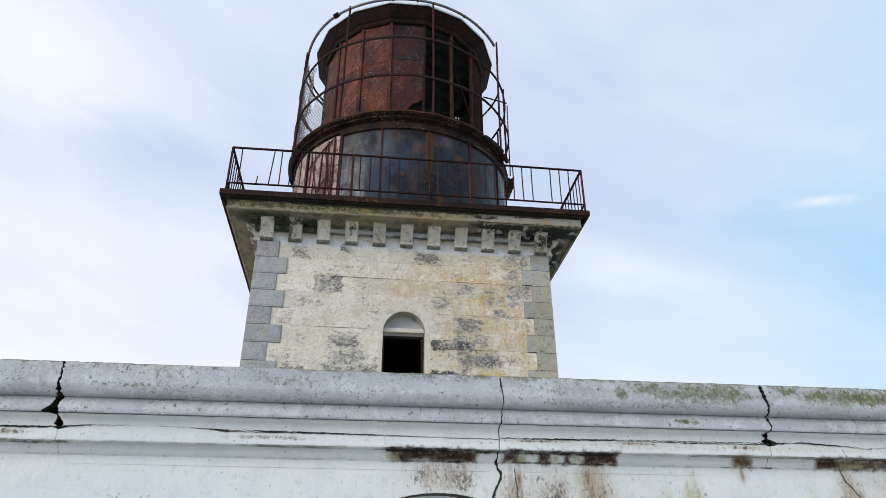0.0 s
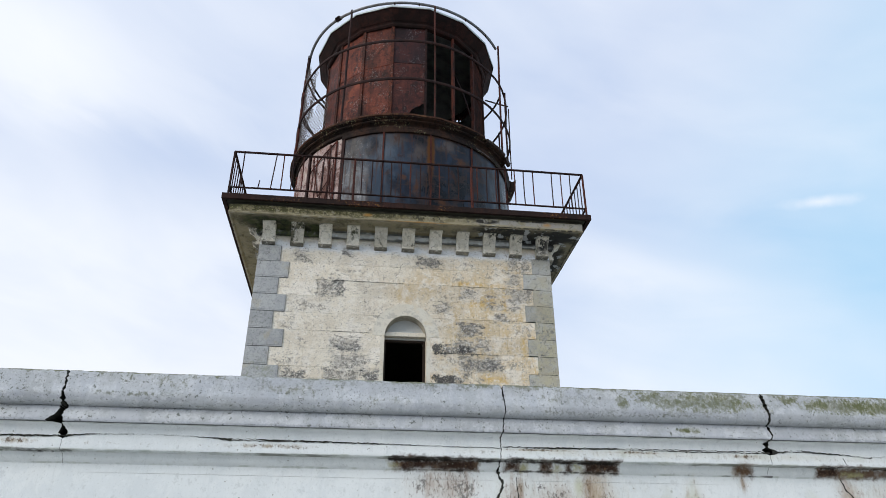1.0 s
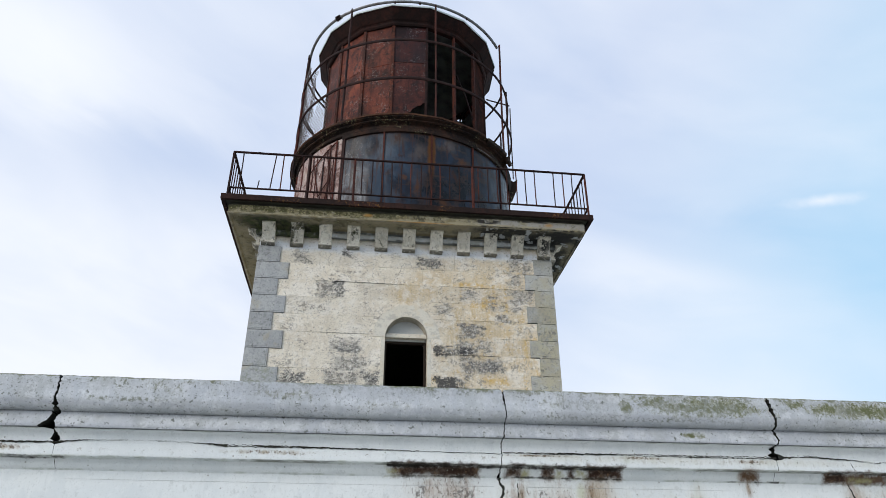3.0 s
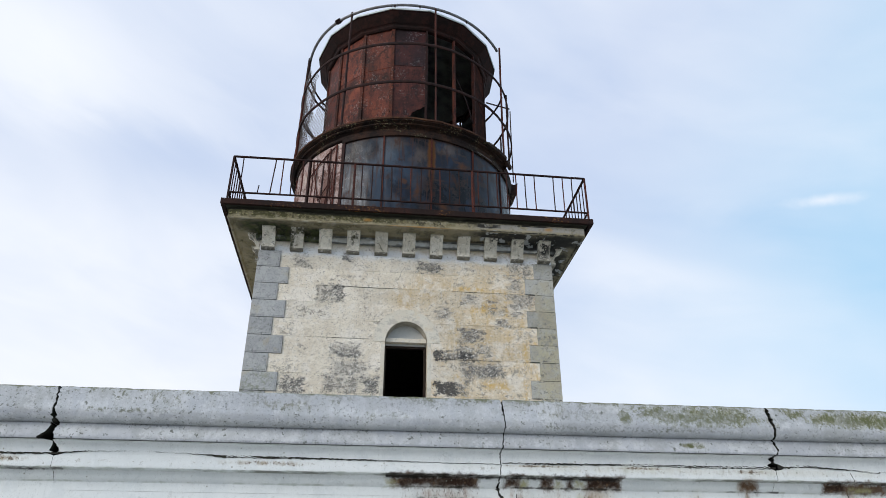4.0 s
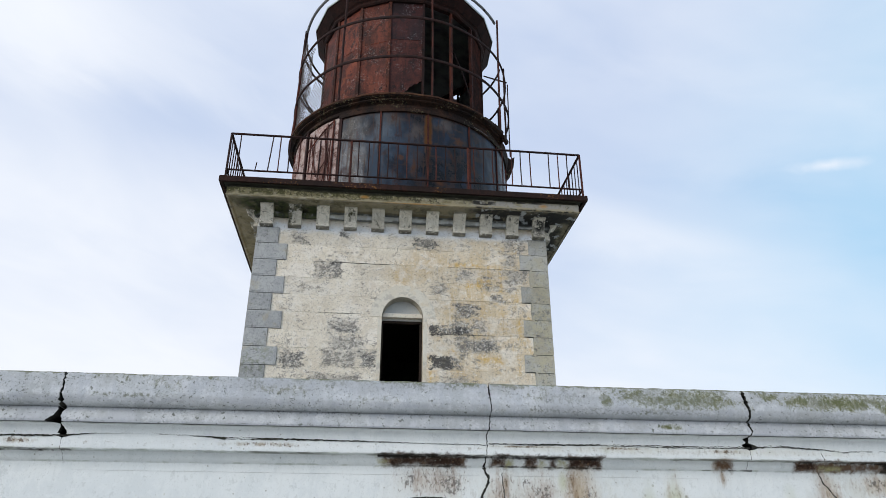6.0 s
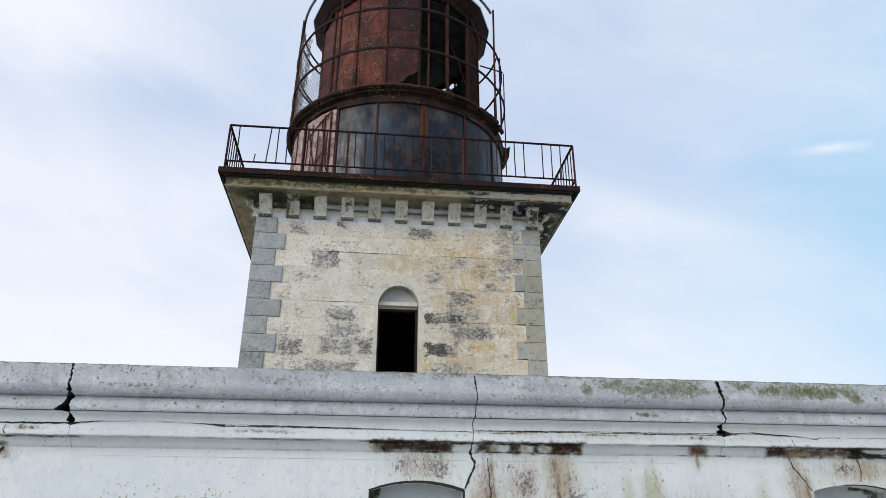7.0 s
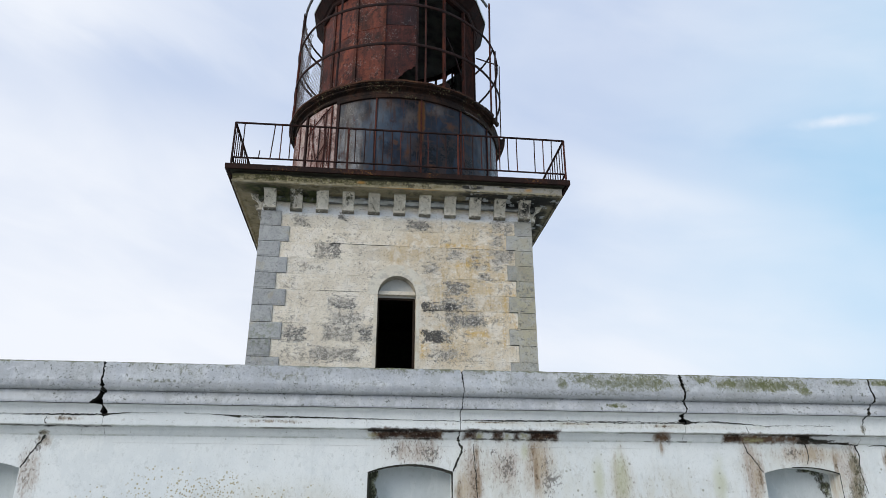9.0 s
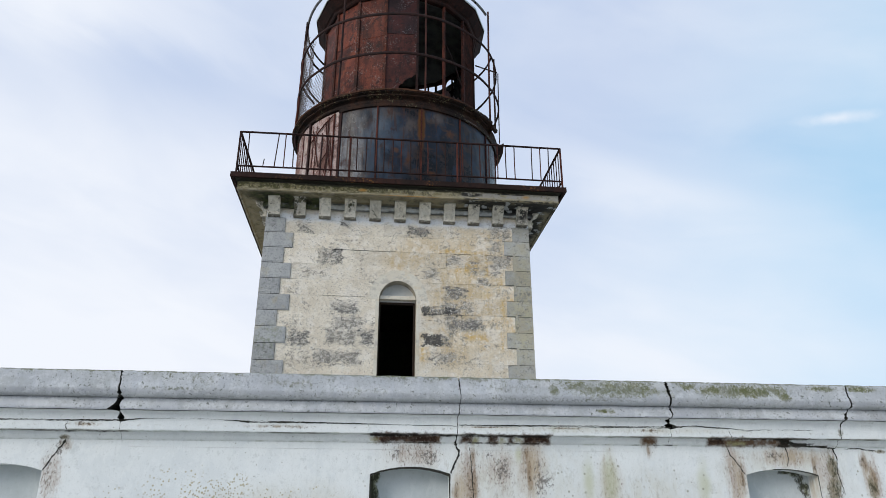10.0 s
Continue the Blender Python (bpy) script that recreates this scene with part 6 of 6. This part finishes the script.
lathe(bm, [(2.58, 16.107), (1.9, 16.55), (1.1, 16.9), (0.35, 17.1), (0.0, 17.12)], -12.5, 347.5, 16, False)
bmesh.ops.remove_doubles(bm, verts=bm.verts[:], dist=0.001)
part("roof", bm, HOOD, lantern)
bm = bmesh.new()
lathe(bm, [(2.2, 15.75), (1.2, 16.2), (0.0, 16.5)], -12.5, 347.5, 16, False)
bmesh.ops.remove_doubles(bm, verts=bm.verts[:], dist=0.001)
part("roof_lining", bm, LINING, lantern)
# lighter lining added to lift the darkness inside the lantern
bm = bmesh.new()
lathe(bm, [(2.13, 12.10), (2.13, 15.30), (2.10, 15.30), (2.10, 12.10)], 78, 345, 36)
part("added_lining", bm, LINING, lantern, "mottled lining added to lighten the lantern inside")

# bare framing inside, seen through the open bays
for a, z0, b, z1, w in ((122, 12.2, 122, 15.6, 0.03), (150, 12.2, 150, 15.6, 0.03), (178, 13.4, 178, 15.6, 0.03), (206, 13.4, 206, 15.6, 0.03), (118, 14.0, 210, 14.05, 0.025), (118, 14.95, 212, 14.9, 0.025),
                        (122, 13.2, 150, 14.2, 0.02), (150, 14.9, 178, 13.9, 0.02), (178, 13.1, 206, 14.4, 0.02)):
    bm = bmesh.new()
    tube(bm, [P(2.05, a + (b - a) * t / 8, z0 + (z1 - z0) * t / 8) for t in range(9)], w, 6)
    part("inner_strut", bm, BAR, lantern)

# ---- cage round the lantern ----
cage = thing("lantern_cage", CX, CY, 12.06, "rusty hoop cage round the lantern with grey top pipe", "cage")


def bent(r, amp, seed):
    return lambda ang: r + amp * noise.noise(Vector((ang * 0.035, seed, 0)))


def hoop(r, z, a0, a1, wide, flat, material, name, label="", amp=0.03, seed=1.0, tilt=0.0):
    bm = bmesh.new()
    f = bent(r, amp, seed)
    n = int((a1 - a0) / 3)
    full = a1 - a0 >= 359.9
    pts = [P(f(a0 + (a1 - a0) * k / n), a0 + (a1 - a0) * k / n, z + tilt * math.sin(radians(a0 + (a1 - a0) * k / n))) for k in range(n if full else n + 1)]
    tube(bm, pts, wide, 8, full, flat)
    return part(name, bm, material, cage, label, True)


top_pipe = hoop(2.845, 15.92, -84, 59, 0.036, 1.0, PIPE, "top_pipe", "dull grey steel pipe hoop", 0.02, 3.0)
hoop(2.845, 15.92, -180, -85, 0.038, 0.7, BAR, "hoop", "", 0.02, 3.0)
hoop(2.86, 15.62, 92, 180, 0.038, 0.7, BAR, "hoop", "", 0.03, 3.0)
hoop(2.93, 14.50, -180, 180, 0.042, 0.6, BAR, "hoop", "", 0.05, 5.0)
hoop(2.95, 13.24, -180, 180, 0.042, 0.6, BAR, "hoop", "", 0.05, 9.0)
for a, r0, r1, z1, w, m in ((-80, 2.93, 2.86, 15.98, 0.048, BAR), (-76.5, 2.95, 2.90, 14.9, 0.04, BAR_RED), (-34.2, 2.92, 2.86, 15.98, 0.028, BAR), (11.3, 2.92, 2.87, 15.90, 0.026, BAR_RED),
                            (58.2, 2.90, 2.93, 15.96, 0.028, BAR_RED), (64.5, 2.94, 2.96, 14.5, 0.026, BAR), (77, 2.96, 2.98, 14.45, 0.016, BAR), (100, 2.92, 2.9, 14.5, 0.026, BAR), (145, 2.92, 2.9, 14.5, 0.026, BAR), (190, 2.92, 2.9, 14.5, 0.026, BAR), (235, 2.92, 2.9, 15.5, 0.026, BAR)):
    bm = bmesh.new()
    tube(bm, [P(r0 + (r1 - r0) * t / 8 + 0.012 * noise.noise(Vector((a, t * 0.7, 3))), a + 0.25 * noise.noise(Vector((a, t * 0.6, 9))), 12.06 + (z1 - 12.06) * t / 8) for t in range(9)], w, 7)
    part("post", bm, m, cage, "", True)
bm = bmesh.new()
for a in (-44.2, -42.8):
    tube(bm, [P(2.84, a, 15.84), P(2.84, a, 16.0)], 0.018, 6)
tube(bm, [P(2.90, -45, 15.93), P(2.90, -42, 15.93)], 0.03, 6)
tube(bm, [P(2.845, -45.2, 15.92), P(2.845, -41.8, 15.92)], 0.05, 8)
part("clamp", bm, BAR, top_pipe, "bolted pipe clamp")
for a in (-10.0, 3.0, 30.0, 46.0):
    bm = bmesh.new()
    tube(bm, [P(2.86, a, 15.84), P(2.86, a, 15.90)], 0.022, 6)
    part("lug", bm, BAR, top_pipe)
bm = bmesh.new()
tube(bm, [(2.969, 14.6, 14.503), (3.532, 14.3, 14.083)], 0.022, 6)
part("loose_bar", bm, BAR, cage, "broken rusty bar end")
for p, q, mid in (((-2.02, 15.0, 14.97), (-1.36, 15.3, 14.22), (-1.76, 15.1, 14.52)), ((-2.08, 15.0, 13.75), (-1.66, 15.0, 13.12), (-1.90, 15.0, 13.42))):
    bm = bmesh.new()
    tube(bm, [p, mid, q], 0.034, 7, False, 0.6)
    part("brace", bm, BAR, cage)
for a, z in ((-128, 14.44), (150, 14.44)):
    bm = bmesh.new()
    tube(bm, [P(LANT_R, a, z - 0.02), P(2.93, a, z)], 0.014, 6)
    part("stay", bm, BAR, cage)
# wire netting, diamond mesh
bm = bmesh.new()
NA0, NA1, NZ0, NZ1 = -104.0, -44.0, 12.1, 15.3
slope, gap = 10.5, 1.75
for sgn in (1, -1):
    for k in range(-40, 68):
        pts = []
        for t in range(65):
            z = NZ0 + (NZ1 - NZ0) * t / 64
            a = NA0 + gap * k + sgn * (z - NZ0) * slope
            torn = z > 15.0 + 0.5 * noise.noise(Vector((a * 0.12, 1, 0))) or (a > -64 and z > 14.3 + 0.4 * noise.noise(Vector((a * 0.3, 3, 0)))) or (a > -57 and z > 13.25 + 0.3 * noise.noise(Vector((a * 0.3, 7, 0))))
            if NA0 <= a <= NA1 and not torn:
                pts.append(P(2.90 + 0.03 * noise.noise(Vector((a * 0.1, z * 1.2, 4))), a, z))
            else:
                if len(pts) > 1:
                    tube(bm, pts, 0.005, 3)
                pts = []
        if len(pts) > 1:
            tube(bm, pts, 0.005, 3)
tagged(part("wire_netting", bm, WIRE, None), "sagging grey diamond wire netting hung on the rusty cage", "netting")
# a crumpled strip of the same netting
bm = bmesh.new()
for sgn in (1, -1):
    for k in range(-12, 14):
        pts = []
        for t in range(33):
            z = 13.0 + 1.5 * t / 32
            a = -60 + 1.1 * k + sgn * (z - 13.0) * 9
            if -63 <= a <= -57.5 - 3 * noise.noise(Vector((z * 3, 2, 2))):
                pts.append(P(2.88 + 0.05 * noise.noise(Vector((a * 0.5, z * 4, 4))), a, z))
            else:
                if len(pts) > 1:
                    tube(bm, pts, 0.006, 3)
                pts = []
        if len(pts) > 1:
            tube(bm, pts, 0.006, 3)
tagged(part("torn_netting", bm, WIRE, None), "crumpled torn strip of grey wire netting on the cage", "netting")

# ---- gallery railing ----
railing = thing("gallery_railing", CX, CY, GZ, "thin dark rusty iron railing round the square gallery", "railing")
RX0, RX1, RY0, RY1, RTOP, RLOW = -2.887, 4.488, 11.812, 19.22, 10.20, 9.335


def bar(name, p, q, w, d, material, parent, bow=0.0):
    """A flat bar from p to q, its ends and line a little out of true."""
    bm = bmesh.new()
    p, q = Vector(p), Vector(q)
    n = 10 if (q - p).length > 2 else 3
    pts = []
    for k in range(n + 1):
        c = p.lerp(q, k / n)
        c += Vector((0, 0, bow * math.sin(math.pi * k / n))) if abs(q.z - p.z) < 0.1 else Vector((bow * math.sin(math.pi * k / n), 0, 0))
        pts.append(c)
    tube(bm, pts, w, 6, False, d)
    return part(name, bm, material, parent)


for z, w, name in ((RTOP, 0.026, "top_rail"), (RLOW, 0.022, "bottom_rail")):
    bar(name, (RX0, RY0, z), (RX1, RY0, z), w, 1.0, BAR, railing, 0.012)
    bar(name, (RX0, RY1, z), (RX1, RY1, z), w, 1.0, BAR, railing)
    bar(name, (RX0, RY0, z), (RX0, RY1, z), w, 1.0, BAR, railing)
    bar(name, (RX1, RY0, z), (RX1, RY1, z), w, 1.0, BAR, railing)
for x, y in ((RX0, RY0), (RX1, RY0), (RX0, RY1), (RX1, RY1), (-0.42, RY0), (2.04, RY0), (RX0, 14.3), (RX1, 14.3), (RX0, 16.8), (RX1, 16.8), (-0.42, RY1), (2.04, RY1)):
    bar("standard", (x, y, 9.175), (x, y, RTOP), 0.024, 1.0, BAR_RED if y == RY0 and x > -1 else BAR, railing)
rng = random.Random(11)
x = -2.69
while x < RX1 - 0.1:
    gone = -2.55 < x < -2.1 or 3.5 < x < 3.7
    if not gone and min(abs(x + 0.42), abs(x - 2.04)) > 0.09:
        lean = 0.05 if -2.1 < x < -2.0 else rng.uniform(-0.008, 0.008)
        bar("baluster", (x, RY0, RLOW), (x + lean, RY0, RTOP), 0.0125, 1.0, BAR_RED if rng.random() < 0.35 else BAR, railing, rng.uniform(-0.008, 0.008))
    x += 0.2025
bar("baluster", (-2.33, RY0, RLOW), (-2.31, RY0, RLOW + 0.2), 0.0115, 1.0, BAR, railing)
for side in (RX0, RX1):
    y = RY0 + 0.2
    while y < RY1 - 0.1:
        bar("baluster", (side, y, RLOW), (side, y, RTOP), 0.0125, 1.0, BAR, railing)
        y += 0.205
x = RX0 + 0.2
while x < RX1 - 0.1:
    bar("baluster", (x, RY1, RLOW), (x, RY1, RTOP), 0.0125, 1.0, BAR, railing)
    x += 0.205

# ---- stones of the tower face ----
def quoin_mesh(w, h, d):
    """A corner stone: a slightly sunk margin round a raised face."""
    bm = bmesh.new()
    rings = []
    for inset, y in ((0.0, 0.0), (0.0, -0.8 * d), (0.003, -0.88 * d), (0.026, -0.88 * d), (0.030, -d)):
        rings.append([bm.verts.new(v) for v in ((inset, y, inset), (w - inset, y, inset), (w - inset, y, h - inset), (inset, y, h - inset))])
    for a, b in zip(rings, rings[1:]):
        for i in range(4):
            bm.faces.new((a[i], a[(i + 1) % 4], b[(i + 1) % 4], b[i]))
    bm.faces.new(rings[-1])
    bmesh.ops.recalc_face_normals(bm, faces=bm.faces[:])
    me = bpy.data.meshes.new("quoin")
    bm.to_mesh(me)
    bm.free()
    me.materials.append(QUOIN)
    return me


for a, b in ((TX0 + 0.004, TX0 + 0.40), (TX1 - 0.34, TX1 - 0.004)):
    bm = bmesh.new()
    box(bm, a, b, TY0 - 0.003, TY0 + 0.01, 3.0, 8.42)
    part("mortar_bed", bm, DARK, tower_wall, "dark mortar between the corner stones")
COURSE, TOPZ = 0.363, 8.42
rng = random.Random(3)
for k in range(14):
    z0, z1 = TOPZ - COURSE * (k + 1), TOPZ - COURSE * k
    long = k % 2 == 1
    wl = (0.66 if long else 0.46) + rng.uniform(-0.02, 0.02)
    wr = (0.60 if long else 0.40) + rng.uniform(-0.02, 0.02)
    for x0, w, proud in ((TX0 - 0.012, wl, 0.040), (TX1 + 0.012 - wr, wr, 0.007)):
        me = quoin_mesh(w - 0.004, COURSE - 0.010, proud)
        ob = new("quoin", me)
        ob.location = (x0 + 0.002, TY0, z0 + 0.004)
        hang(ob, tower_wall)
    if long and k < 11:
        # black strip for the open joint and the shadow under the stone
        crack_or_shade([(TX1 + 0.012 - wr - 0.02, z0), (TX1 - wr + 0.10, z0 + 0.002), (TX1 + 0.012 - 0.40, z0 + 0.001)], [0.012, 0.022, 0.026], TY0 - 0.013, tower_wall, 0.003, 0.005, 0.6)
    # the field between, shortened round the doorway
    x0, x1 = TX0 - 0.012 + wl, TX1 + 0.012 - wr
    if z1 <= DZ0 + 0.05:
        spans = [(x0, x1)]
    elif z0 < DSP:
        spans = [(x0, DX0 - 0.02), (DX1 + 0.02, x1)]
    elif z0 < DSP + 0.34:
        spans = [(x0, CX - 0.43), (CX + 0.43, x1)]
    elif z0 < DSP + 0.70:
        spans = [(x0, CX - 0.15), (CX + 0.15, x1)]
    else:
        spans = [(x0, x1)]
    if len(spans) == 2 and spans[1][0] - spans[0][1] < 0.35:
        me = piece_mesh("ashlar_block", 0.30, z1 - DCROWN - 0.01, 0.012, 0.002, LIME)
        ob = new("ashlar_block", me)
        ob.location = (CX - 0.15, TY0, DCROWN + 0.01)
        hang(ob, tower_wall)
    for a, b in spans:
        n = max(1, round((b - a) / 0.78))
        cuts = [a] + [a + (b - a) * (i + rng.uniform(-0.2, 0.2) + (0.25 if k % 2 else -0.05) * (n > 2)) / n for i in range(1, n)] + [b]
        for c, d in zip(cuts, cuts[1:]):
            me = piece_mesh("ashlar_block", d - c - 0.002, COURSE - 0.002, 0.012 + rng.uniform(-0.003, 0.003), 0.002, LIME)
            ob = new("ashlar_block", me)
            ob.location = (c + 0.001, TY0, z0 + 0.001)
            hang(ob, tower_wall)

# open joints and hair cracks of the limewash
JOINT = TY0 - 0.0155
crack_or_shade([(-0.75, 7.700), (-0.2, 7.694), (0.3, 7.690), (0.70, 7.696)], [0.004, 0.010, 0.008, 0.004], JOINT, tower_wall, 0.002, 0.006, 0.9)
crack_or_shade([(0.71, 8.19), (0.64, 8.10), (0.62, 7.98), (0.52, 7.84)], [0.003, 0.006, 0.005, 0.003], JOINT, tower_wall, 0.002, 0.012, 0.8)
crack_or_shade([(-0.95, 6.605), (-0.5, 6.600), (0.05, 6.603)], [0.003, 0.008, 0.004], JOINT, tower_wall, 0.002, 0.006, 0.9)
crack_or_shade([(1.35, 6.237), (1.9, 6.244), (2.6, 6.240)], [0.004, 0.009, 0.004], JOINT, tower_wall, 0.002, 0.006, 0.9)
crack_or_shade([(1.4, 7.694), (2.1, 7.690), (2.9, 7.696)], [0.003, 0.007, 0.003], JOINT, tower_wall, 0.002, 0.006, 0.9)
